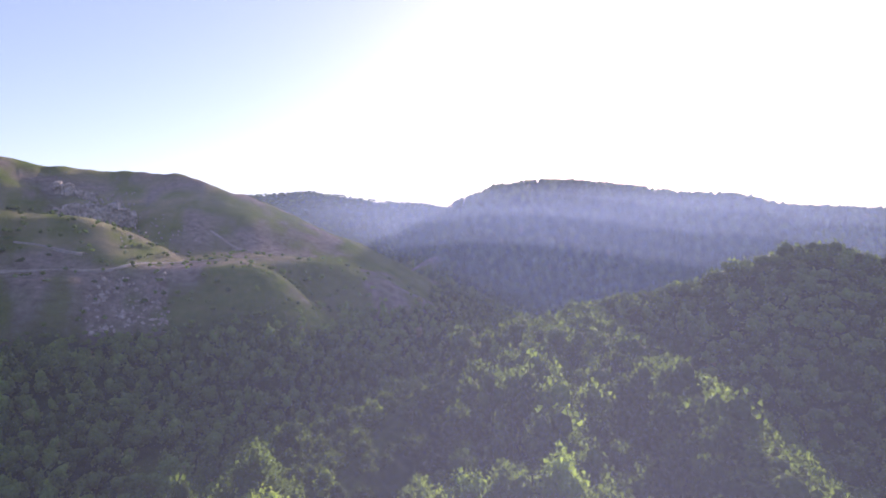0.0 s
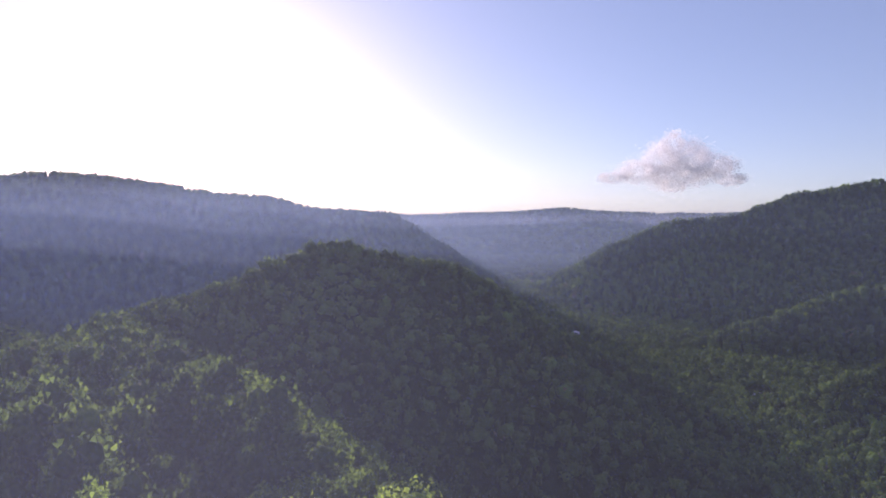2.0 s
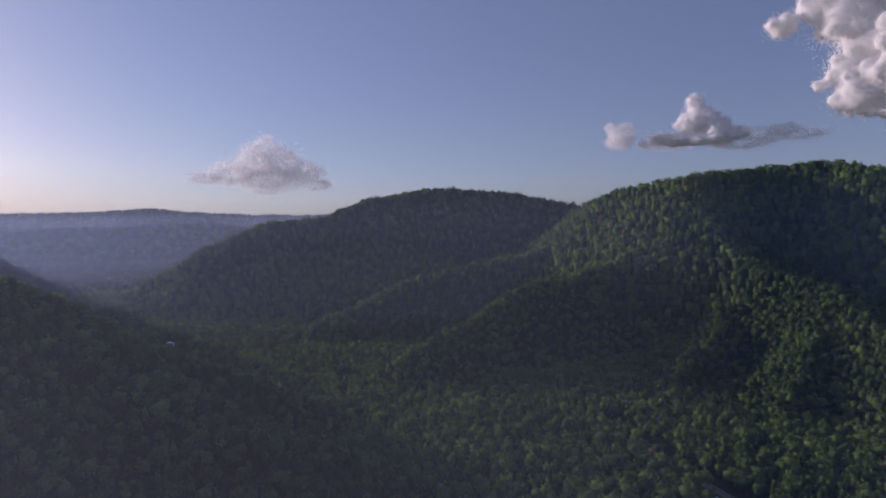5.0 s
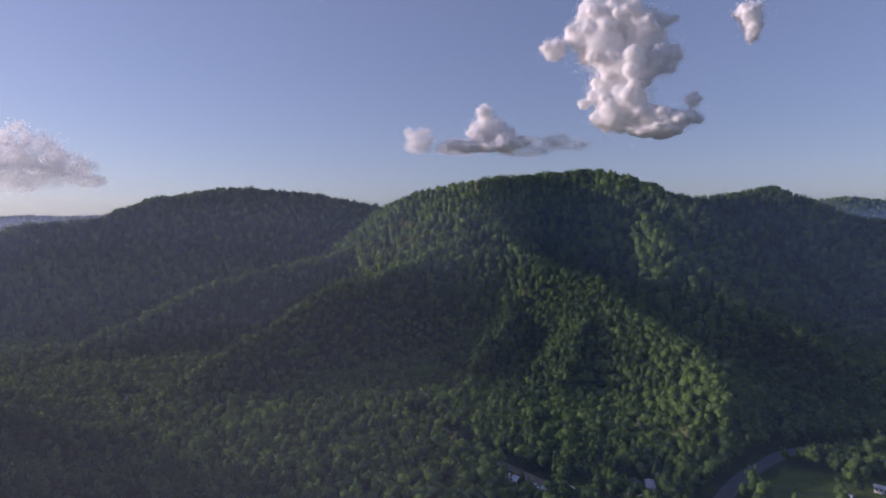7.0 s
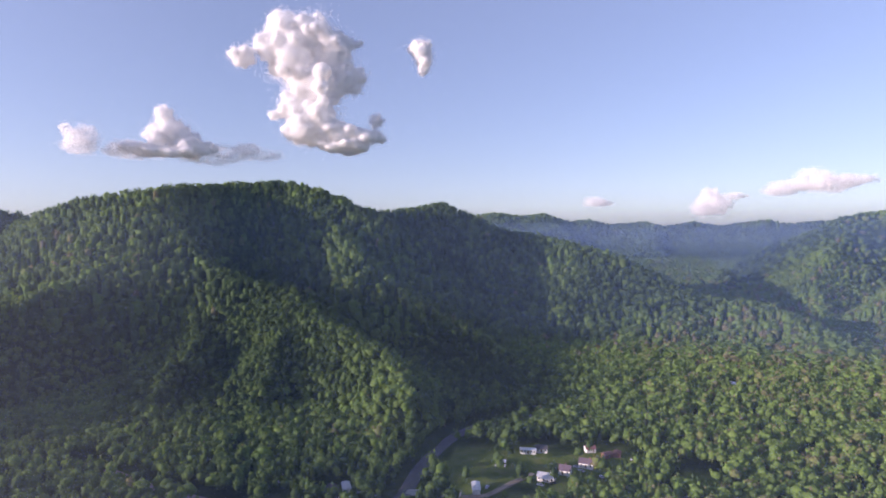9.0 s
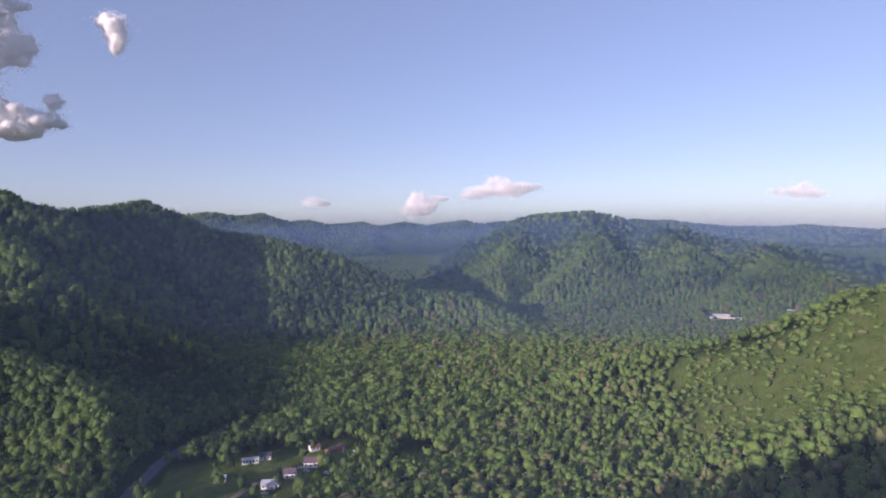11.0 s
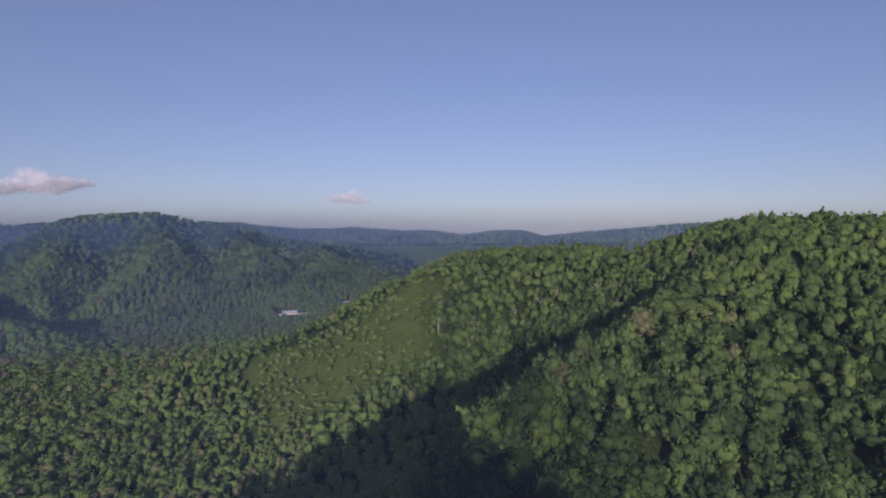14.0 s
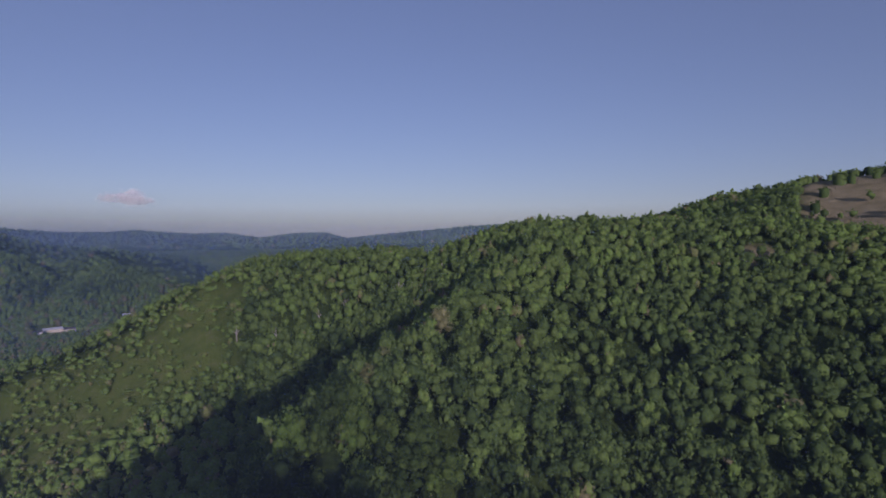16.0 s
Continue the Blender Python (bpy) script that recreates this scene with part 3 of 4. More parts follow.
NEAR_SHAPES = [crown(100 + k, 4, 1, 84, 0.058, 0.20, 0.72, 1.16, 1.08, 1.2) for k in range(10)]
LEAFY_SHAPES = [crown(150 + k, 8, 1, 290, 0.038, 0.16, 0.64, 1.12, 1.06, 1.0) for k in range(8)]
MID_SHAPES = [crown(200 + k, 1, 1, 26, 0.090, 0.24, 0.82, 1.18, 1.3, 1.0) for k in range(14)]
FAR_SHAPES = [crown(300 + k, 0, 1, 13, 0.10, 0.26, 0.80, 1.14, 1.0, 1.0) for k in range(10)]
for v_, _, _ in FAR_SHAPES:
    v_[:, :2] *= 1.6
    v_[:, 2] = (v_[:, 2] - 0.66) * 1.6 + 0.52
    v_[:12, :2] *= 1.2
    foot = v_[:12, 2] < 0.42
    v_[:12][foot] += (0, 0, -1.0)
BUSH_SHAPES = [(v_[:12], f_[:20], t_[:12]) for v_, f_, t_ in FAR_SHAPES]
near_x, near_y, near_z, _ = stand(0, 300, 6.7, 1, 4)
near_r, near_b = np.hypot(near_x, near_y), degrees_of(near_x, near_y)
fore = (((near_b > -42) & (near_b < 50)) | ((near_b > 168) & (near_b < 256))) & (near_r > 30) | (near_r < 26)
single = np.zeros(near_r.shape, bool)
single[np.argsort(np.where(fore, near_r, 1e9))[:300]] = True
TRUNKS = [trunk_mesh(500 + k) for k in range(4)]
CROWNS = [crown_mesh(600 + k) for k in range(7)]
tree_rng = np.random.default_rng(7)
for x_, y_, z_ in zip(near_x[single], near_y[single], near_z[single]):
    tree = new("tree")
    k_ = int(tree_rng.integers(0, 28))
    part("trunk", TRUNKS[k_ % 4], tree)
    part("crown", CROWNS[k_ % 7], tree)
    big_ = tree_rng.normal()
    w_, h_ = 12.0 * math.exp(0.26 * max(-1.8, min(big_, 1.8))), 14.5 * math.exp(0.14 * big_ + 0.12 * tree_rng.normal())
    tree.matrix_world = Matrix.LocRotScale((x_, y_, z_), Euler((0, 0, tree_rng.uniform(0, 6.28))), (w_, w_, h_))
    tagged(tree, "broadleaf tree with a lobed green crown on the hillside", "tree", "trees of the near slopes")
PALE_LEAVES = foliage("pale_leaves", "object", 0.5, [(0.0, (0.20, 0.23, 0.11)), (1.0, (0.25, 0.26, 0.15))])
PINK_LEAVES = foliage("pink_leaves", "object", 0.5, [(0.0, (0.22, 0.18, 0.14)), (1.0, (0.26, 0.21, 0.17))])
PALE_BARK = plain("pale_bark", (0.42, 0.39, 0.34), 0.9, 3.0, 0.25, 0.03)


def lone_tree(b, e, wide, tall, k, leaves, label):
    """A tree of its own colour whose crown shows at bearing b, e degrees down."""
    p = spot(b, e - 1.2)
    ob = new("tree")
    part("trunk", TRUNKS[k % 4], ob)
    me = CROWNS[k % 7].copy()
    me.materials[0] = leaves
    part("crown", me, ob)
    ob.matrix_world = Matrix.LocRotScale(p, Euler((0, 0, k * 1.3)), (wide, wide, tall))
    tagged(ob, label, "tree", "trees of the near slopes")


def dead_tree(b, e, tall, k):
    """A bare pale trunk with the stubs of its limbs."""
    p = spot(b, e)
    ob = new("dead_tree")
    me = TRUNKS[k % 4].copy()
    me.materials[0] = PALE_BARK
    part("trunk", me, ob)
    ob.matrix_world = Matrix.LocRotScale(p, Euler((0, 0, k * 0.9)), (tall * 0.9, tall * 0.9, tall))
    tagged(ob, "bare pale dead tree among green woods", "tree", "dead trees on the ridge")


for lone in ((209.4, -10.6, 11, 15, 0, PINK_LEAVES, "pinkish-brown tree at the shaded edge of the spur"), (210.6, -11.2, 10, 14, 1, PALE_LEAVES, "pale grey-green tree at the edge of the spur"),
             (213.2, -9.9, 13, 17, 2, PALE_LEAVES, "pale yellowish tree standing above its neighbours"), (207.6, -13.4, 10, 13, 3, PALE_LEAVES, "pale green tree on the spur's shaded edge"),
             (206.2, -15.2, 11, 13, 4, PALE_LEAVES, "pale green tree low on the spur")):
    lone_tree(*lone)
for k_, (b_, e_, tall_) in enumerate(((209.2, -7.4, 22), (210.5, -7.2, 18), (204.0, -8.6, 17), (206.5, -6.0, 18), (201.5, -9.5, 16), (197.5, -11.0, 16), (213.5, -5.0, 17), (194.0, -10.5, 15))):
    dead_tree(b_, e_, tall_, k_)
close, rest = ~single & (near_r < 195), ~single & (near_r >= 195)
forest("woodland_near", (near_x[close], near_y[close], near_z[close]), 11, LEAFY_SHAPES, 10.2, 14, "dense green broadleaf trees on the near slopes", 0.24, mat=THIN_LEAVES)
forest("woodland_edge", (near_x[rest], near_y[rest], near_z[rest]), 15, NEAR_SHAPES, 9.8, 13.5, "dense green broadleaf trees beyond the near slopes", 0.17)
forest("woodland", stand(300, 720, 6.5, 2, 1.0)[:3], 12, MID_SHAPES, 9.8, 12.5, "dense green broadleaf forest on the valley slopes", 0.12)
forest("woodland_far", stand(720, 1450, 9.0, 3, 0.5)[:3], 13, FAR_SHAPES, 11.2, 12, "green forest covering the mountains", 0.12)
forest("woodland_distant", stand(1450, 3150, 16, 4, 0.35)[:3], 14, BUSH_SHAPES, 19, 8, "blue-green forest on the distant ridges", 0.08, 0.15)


# ---- clouds ----
def cloud_material():
    """Cloud droplets: bright, matt, and light passes on through."""
    m, n, l, p = material("cloud")
    p.inputs["Base Color"].default_value = (0.96, 0.96, 0.965, 1)
    p.inputs["Roughness"].default_value = 1.0
    p.inputs["Specular IOR Level"].default_value = 0.0
    t = n.new("ShaderNodeBsdfTranslucent")
    t.inputs[0].default_value = (0.96, 0.96, 0.965, 1)
    mix = n.new("ShaderNodeMixShader")
    mix.inputs[0].default_value = 0.5
    l.new(p.outputs[0], mix.inputs[1])
    l.new(t.outputs[0], mix.inputs[2])
    l.new(mix.outputs[0], n["Material Output"].inputs[0])
    return m


CLOUD = cloud_material()
CLOUD_FAR = 4300.0


def cloud(puffs, seed, label, layers=3.0, solid_core=False):
    """A cloud of puffs, each (bearing, degrees up, radius in degrees, flatness): shreds of mist that thin out
    round billows on billows, with a closed heart where the cloud is thick."""
    rng = np.random.default_rng(seed)
    ball, ball_faces = unit_ball(2)
    vs, fs, base = [], [], 0
    centres, radii, squashes, shares = [], [], [], []
    for b, e, size, flat in puffs:
        c = np.array(bearing(b, CLOUD_FAR, HOVER + CLOUD_FAR * math.tan(radians(e))))
        rad, squash = CLOUD_FAR * math.tan(radians(size)), np.array([1, 1, flat])
        vs.append(c + ball * rad * 0.74 * squash)
        fs.append(ball_faces + base)
        base += len(ball)
        centres.append(c), radii.append(rad * 0.78), squashes.append(squash), shares.append(rad * rad * flat)
        for _ in range(26):
            d = rng.normal(size=3) + (0, 0, 0.15)
            d /= np.linalg.norm(d)
            r1 = rad * rng.uniform(0.12, 0.34)
            c1 = c + d * squash * rad * rng.uniform(0.62, 0.9)
            vs.append(c1 + ball * r1 * squash ** 0.5)
            fs.append(ball_faces + base)
            base += len(ball)
            centres.append(c1), radii.append(r1), squashes.append(squash ** 0.5), shares.append(r1 * r1 * flat * 0.8)
    centres, radii, squashes, shares = np.array(centres), np.array(radii), np.array(squashes), np.array(shares)
    shred = 5.5 if solid_core else 4.5
    count = int(layers * 3.14 * shares.sum() / (0.5 * shred * shred))
    k = rng.choice(len(radii), count, p=shares / shares.sum())
    d = rng.normal(size=(count, 3))
    d /= np.linalg.norm(d, axis=1)[:, None]
    reach = 0.76 + 0.32 * np.abs(rng.normal(size=(count, 1))) ** 1.2
    p = centres[k] + d * squashes[k] * radii[k][:, None] * reach
    u, w = rng.normal(size=(count, 3)), rng.normal(size=(count, 3))
    u /= np.linalg.norm(u, axis=1)[:, None]
    w /= np.linalg.norm(w, axis=1)[:, None]
    s = shred * rng.uniform(0.5, 1.3, (count, 1))
    q = np.stack([p + u * s * 0.7, p - u * s * 0.4 + w * s * 0.7, p - u * s * 0.4 - w * s * 0.7], 1).reshape(-1, 3)
    ob = new("cloud")
    part("mist", sheet("mist", q[:, 0], q[:, 1], q[:, 2], np.arange(count * 3).reshape(-1, 3), CLOUD), ob)
    if solid_core:
        vs, fs = np.concatenate(vs), np.concatenate(fs)
        heart = part("billow", sheet("billow", vs[:, 0], vs[:, 1], vs[:, 2], fs, CLOUD), ob)
        melt = heart.modifiers.new("melt", "REMESH")
        melt.mode, melt.voxel_size, melt.use_smooth_shade = "VOXEL", 9.0, True
        soften = heart.modifiers.new("soften", "SMOOTH")
        soften.factor, soften.iterations = 0.5, 22
    return tagged(ob, label, "cloud", "clouds in the evening sky")


cloud([(112.3, 18.2, 1.55, 1.0), (115.1, 17.7, 2.1, 1.0), (111.0, 16.2, 1.55, 1.0), (108.7, 15.3, 1.3, 0.8), (107.8, 15.5, 0.5, 0.8), (113.2, 15.2, 2.6, 1.0), (116.6, 16.1, 2.2, 1.0),
       (118.2, 16.9, 1.0, 0.8), (119.3, 17.0, 0.5, 0.8), (115.3, 13.3, 2.7, 0.9), (118.3, 13.9, 1.7, 1.0), (113.2, 11.2, 1.6, 1.0), (115.3, 10.5, 2.5, 0.9), (111.6, 10.4, 0.8, 0.6),
       (114.2, 8.9, 2.0, 0.7), (117.3, 8.7, 2.2, 0.55), (119.8, 8.6, 1.9, 0.5), (120.9, 10.1, 0.8, 1.0), (117.9, 7.7, 2.4, 0.25)], 21, "tall white cumulus cloud with a flat grey base", 1.3, True)
cloud([(102.1, 9.8, 0.9, 1.1), (102.5, 8.5, 1.45, 1.0), (101.6, 8.1, 1.2, 0.9), (103.6, 7.9, 1.4, 0.85), (99.8, 6.9, 1.6, 0.4), (104.5, 7.1, 2.0, 0.35), (102.4, 6.7, 2.8, 0.2)], 22,
      "low white cumulus cloud with a drawn-out base", 1.3, True)
cloud([(107.1, 6.9, 2.4, 0.24), (109.1, 7.2, 1.4, 0.4), (110.1, 6.7, 2.2, 0.2), (106.2, 6.2, 3.0, 0.14), (99.2, 6.4, 2.2, 0.2), (98.5, 6.8, 1.4, 0.45)], 29, "thin drawn-out cloud streak under a low cumulus", 0.8)
cloud([(94.8, 8.1, 0.55, 1.1), (95.5, 7.4, 1.0, 0.9), (96.3, 7.7, 1.0, 0.9), (95.6, 6.8, 1.4, 0.5)], 23, "small ragged white cloud puff", 0.9)
cloud([(125.3, 16.6, 1.2, 0.9), (125.5, 15.7, 1.0, 1.0), (124.7, 16.7, 0.8, 0.8), (125.5, 14.8, 0.6, 1.0)], 24, "small round white cloud puff", 1.5, True)
cloud([(62.2, 6.6, 1.2, 1.0), (61.1, 5.3, 1.8, 0.9), (63.6, 5.3, 1.9, 0.9), (59.2, 4.2, 1.9, 0.6), (65.8, 4.5, 1.9, 0.6), (62.5, 3.7, 3.2, 0.4), (57.0, 3.7, 1.6, 0.35), (66.8, 3.2, 1.6, 0.35)], 25, "soft white cumulus cloud low over the ridges", 1.0)
cloud([(151.7, 2.5, 0.9, 1.0), (151.3, 1.7, 1.1, 0.8), (152.4, 1.8, 1.2, 0.7), (153.7, 2.6, 1.0, 0.3)], 26, "small pinkish cloud puff low over the hills", 1.4)
cloud([(157.8, 3.3, 1.7, 0.3), (159.6, 3.8, 1.6, 0.55), (160.7, 3.4, 1.9, 0.4), (162.2, 3.6, 1.6, 0.3), (157.2, 2.9, 1.4, 0.25)], 27, "flat pinkish cloud streak low over the hills", 1.2)
cloud([(184.6, 2.6, 1.4, 0.3), (185.7, 2.8, 1.2, 0.4), (186.2, 2.4, 1.4, 0.25)], 28, "faint pinkish cloud low over the hills", 0.8)
cloud([(141.8, 2.3, 1.2, 0.4), (142.6, 2.2, 1.0, 0.3)], 30, "faint pinkish cloud wisp low over the hills", 0.8)


# ---- evening haze, put in as ring sheets ----
def veil_material(name, backward, onward_colour, back_colour):
    """A see-through sheet put in for haze: it lets most light through and scatters the rest, mostly onward, by its
    thickness.
    """
    m, n, l, p = material(name)
    n.remove(p)
    clear, lit, back = n.new("ShaderNodeBsdfTransparent"), n.new("ShaderNodeBsdfTranslucent"), n.new("ShaderNodeBsdfDiffuse")
    lit.inputs[0].default_value, back.inputs[0].default_value = (*onward_colour, 1), (*back_colour, 1)
    scatter, veil = n.new("ShaderNodeMixShader"), n.new("ShaderNodeMixShader")
    scatter.inputs[0].default_value = backward
    l.new(lit.outputs[0], scatter.inputs[1])
    l.new(back.outputs[0], scatter.inputs[2])
    l.new(attribute(n, "thickness").outputs["Fac"], veil.inputs[0])
    l.new(clear.outputs[0], veil.inputs[1])
    l.new(scatter.outputs[0], veil.inputs[2])
    l.new(veil.outputs[0], n["Material Output"].inputs[0])
    return m


# sheet colours carry the haze look; the far ones dim and blue the hills
VALLEY_HAZE = veil_material("valley_haze", 0.35, (0.20, 0.26, 0.38), (0.50, 0.66, 1.0))
HAZE, FAR_HAZE = veil_material("haze", 0.30, (0.64, 0.73, 1.0), (0.42, 0.60, 1.0)), veil_material("far_haze", 0.30, (0.24, 0.32, 0.46), (0.10, 0.17, 0.37))


def haze(radius, amount, top, mat, least, sunward, eastward, side):
    """A ring sheet round the hover point that stands in for haze; it thins out upwards and where it meets the ground.
    """
    cols, rows = 200, 36
    a = np.radians(np.arange(cols) * 360 / cols)
    z = np.linspace(-60, top, rows)
    r = np.full(cols, float(radius))
    x, y = np.tile(r * np.sin(a), rows), np.tile(r * np.cos(a), rows)
    zz = np.repeat(z, cols)
    ground = np.tile(height(r * np.sin(a), r * np.cos(a)), rows)
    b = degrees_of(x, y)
    # thickness goes by bearing from the hover point, to veil chosen hills
    by_bearing = least + sunward * np.exp(-((b - 8) / 38) ** 2) + eastward * np.exp(-((b - 108) / 34) ** 2) + side * np.exp(-((b - 168) / 30) ** 2)
    thick = amount * by_bearing * (1 - smooth(zz, 0.72 * top, top)) * smooth(zz - ground, 5, 22 + radius * 0.035)
    k = np.arange((rows - 1) * cols)
    n = (k // cols) * cols + (k % cols + 1) % cols
    panes = np.stack([k, n, n + cols, k + cols], -1)
    panes = panes[thick[panes].max(1) > 0.003]
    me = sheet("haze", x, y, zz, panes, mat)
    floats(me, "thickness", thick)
    me.polygons.foreach_set("use_smooth", np.ones(len(panes), bool))
    return tagged(new("haze", me), "see-through bluish ring sheet that stands in for evening haze", "haze", kind="stuff")


# the 50 m sheet is added to lift dark tones, much like lens glare
for ring_sheet in ((50, 0.065, 300, HAZE, 0.5, 0.6, 0.9, 0.35), (760, 0.26, 220, FAR_HAZE, 0.0, 0.0, 0.4, 1.0),
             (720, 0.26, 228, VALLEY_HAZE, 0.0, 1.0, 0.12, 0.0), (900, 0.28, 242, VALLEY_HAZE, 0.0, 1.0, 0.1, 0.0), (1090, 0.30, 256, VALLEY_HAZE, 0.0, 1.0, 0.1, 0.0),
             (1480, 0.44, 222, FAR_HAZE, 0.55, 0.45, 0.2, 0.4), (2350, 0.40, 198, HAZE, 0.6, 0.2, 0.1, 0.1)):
    haze(*ring_sheet)


# ---- roads ----
ASPHALT = plain("asphalt", (0.10, 0.10, 0.105), 0.85, 1.2, 0.3, 0.01)
CONCRETE = plain("concrete", (0.30, 0.29, 0.27), 0.8, 1.0, 0.2, 0.01)
DIRT = plain("dirt", (0.30, 0.24, 0.17), 0.95, 0.5, 0.3, 0.03)
PALE_DIRT = plain("pale_dirt", (0.28, 0.25, 0.21), 0.95, 0.4, 0.25, 0.03)


def road(width, line, mat, name, label):
    """A road bed with a slight crown and sloping shoulders."""
    vs, fs = [], []
    xs = np.array([p.x for p in line])
    zs = height(xs, np.array([p.y for p in line]))
    zs = np.convolve(np.pad(zs, 3, mode="edge"), np.ones(7) / 7, "valid")
    for k, p in enumerate(line):
        d = (line[min(k + 1, len(line) - 1)] - line[max(k - 1, 0)]).to_2d().normalized()
        side = Vector((d.y, -d.x))
        for off, up in ((-0.68, -1.6), (-0.5, 0.55), (0, 0.68), (0.5, 0.55), (0.68, -1.6)):
            vs.append((p.x + side.x * off * width, p.y + side.y * off * width, zs[k] + up))
        if k:
            for c in range(4):
                i0 = (k - 1) * 5 + c
                fs.append((i0, i0 + 1, i0 + 6, i0 + 5))
    me = bpy.data.meshes.new(name)
    me.from_pydata(vs, [], fs)
    me.materials.append(mat)
    return tagged(new(name, me), label, "road", kind="structure")


ROAD_KINDS = [(ASPHALT, "road", "grey two-lane asphalt road curving round the foot of the mountain"), (CONCRETE, "road", "pale concrete bridge road joining the highway"),
              (DIRT, "road", "narrow worn country road along the valley"), (DIRT, "road", "tan dirt driveway across the lawn"),
              (PALE_DIRT, "road", "pale haul track on the quarry slope"), (PALE_DIRT, "road", "pale haul track along the quarry bench"), (PALE_DIRT, "road", "pale haul track down the spoil slope")]
for (w_, line_), (mat_, name_, label_) in zip(LANE_LINES, ROAD_KINDS):
    road(w_, line_, mat_, name_, label_)


# ---- buildings ----
def box_into(bm, lo, hi):
    vs = [bm.verts.new((x, y, z)) for x in (lo[0], hi[0]) for y in (lo[1], hi[1]) for z in (lo[2], hi[2])]
    for f in ((0, 1, 3, 2), (4, 6, 7, 5), (0, 4, 5, 1), (2, 3, 7, 6), (0, 2, 6, 4), (1, 5, 7, 3)):
        bm.faces.new([vs[k] for k in f])


def solid(name, boxes, mat, parent, label="", bevel=0.0):
    bm = bmesh.new()
    for lo, hi in boxes:
        box_into(bm, lo, hi)
    if bevel:
        bmesh.ops.bevel(bm, geom=bm.edges[:], offset=bevel, segments=2, affect="EDGES")
    bmesh.ops.recalc_face_normals(bm, faces=bm.faces)
    me = bpy.data.meshes.new(name)
    bm.to_mesh(me)
    bm.free()
    me.materials.append(mat)
    return part(name, me, parent, label)


def gable(name, w, d, low, rise, over, mat, parent, label="", thick=0.18):
    """A gabled roof with overhanging eaves, its ridge along x."""
    bm = bmesh.new()
    a, b = w / 2 + over, d / 2 + over
    drop = rise * over / (d / 2)
    prof = [(-b, low - drop), (0, low + rise), (b, low - drop), (b, low - drop + thick), (0, low + rise + thick), (-b, low - drop + thick)]
    ends = [[bm.verts.new((x, y, z)) for y, z in prof] for x in (-a, a)]
    n = len(prof)
    for k in range(n):
        bm.faces.new((ends[0][k], ends[0][(k + 1) % n], ends[1][(k + 1) % n], ends[1][k]))
    for e in ends:
        bm.faces.new((e[0], e[1], e[4], e[5]))
        bm.faces.new((e[1], e[2], e[3], e[4]))
    bmesh.ops.recalc_face_normals(bm, faces=bm.faces)
    me = bpy.data.meshes.new(name)
    bm.to_mesh(me)
    bm.free()
    me.materials.append(mat)
    return part(name, me, parent, label)


def walls(w, d, h, rise, mat, parent, label=""):
    """Walls with pointed gable ends, on a footing that goes into the ground."""
    bm = bmesh.new()
    prof = [(-d / 2, -1.5), (d / 2, -1.5), (d / 2, h), (0, h + rise), (-d / 2, h)]
    ends = [[bm.verts.new((x, y, z)) for y, z in prof] for x in (-w / 2, w / 2)]
    n = len(prof)
    for k in range(n):
        bm.faces.new((ends[0][k], ends[0][(k + 1) % n], ends[1][(k + 1) % n], ends[1][k]))
    bm.faces.new(ends[0])
    bm.faces.new(ends[1])
    bmesh.ops.recalc_face_normals(bm, faces=bm.faces)
    me = bpy.data.meshes.new("wall")
    bm.to_mesh(me)
    bm.free()
    me.materials.append(mat)
    return part("wall", me, parent, label)


SIDING = plain("white_siding", (0.78, 0.77, 0.74), 0.6, 1.5, 0.08, 0.01)
CREAM = plain("cream_siding", (0.62, 0.56, 0.45), 0.6, 1.5, 0.1, 0.01)
BRICKY = plain("red_brick", (0.25, 0.13, 0.10), 0.9, 6.0, 0.25, 0.01)
SHINGLE = plain("dark_shingles", (0.085, 0.08, 0.085), 0.9, 4.0, 0.3, 0.02)
PURPLE = plain("weathered_shingles", (0.15, 0.11, 0.13), 0.9, 4.0, 0.25, 0.02)
METAL = plain("pale_metal_roof", (0.70, 0.71, 0.73), 0.4, 1.0, 0.1, 0.01, 0.3)
RED_ROOF = plain("red_metal_roof", (0.24, 0.11, 0.09), 0.5, 1.0, 0.2, 0.01)
PANE = plain("window_glass", (0.03, 0.04, 0.05), 0.12, 1.0, 0.1)
TRIM = plain("white_trim", (0.8, 0.8, 0.78), 0.5, 2.0, 0.05)
DOOR = plain("brown_door", (0.16, 0.09, 0.05), 0.5, 3.0, 0.2)


def window(x, y, z, face, parent, w=1.1, h=1.3):
    """A framed pane on a long wall; face is the side of y that it looks to."""
    s = 0.05 * face
    lo, hi = sorted((y, y + s))
    f = solid("window", [((x - w / 2 - 0.1, lo, z - 0.1), (x + w / 2 + 0.1, hi, z)), ((x - w / 2 - 0.1, lo, z + h), (x + w / 2 + 0.1, hi, z + h + 0.1)),
                         ((x - w / 2 - 0.1, lo, z), (x - w / 2, hi, z + h)), ((x + w / 2, lo, z), (x + w / 2 + 0.1, hi, z + h))], TRIM, parent)
    lo, hi = sorted((y, y + s * 0.5))
    solid("pane", [((x - w / 2, lo, z), (x + w / 2, hi, z + h))], PANE, f)


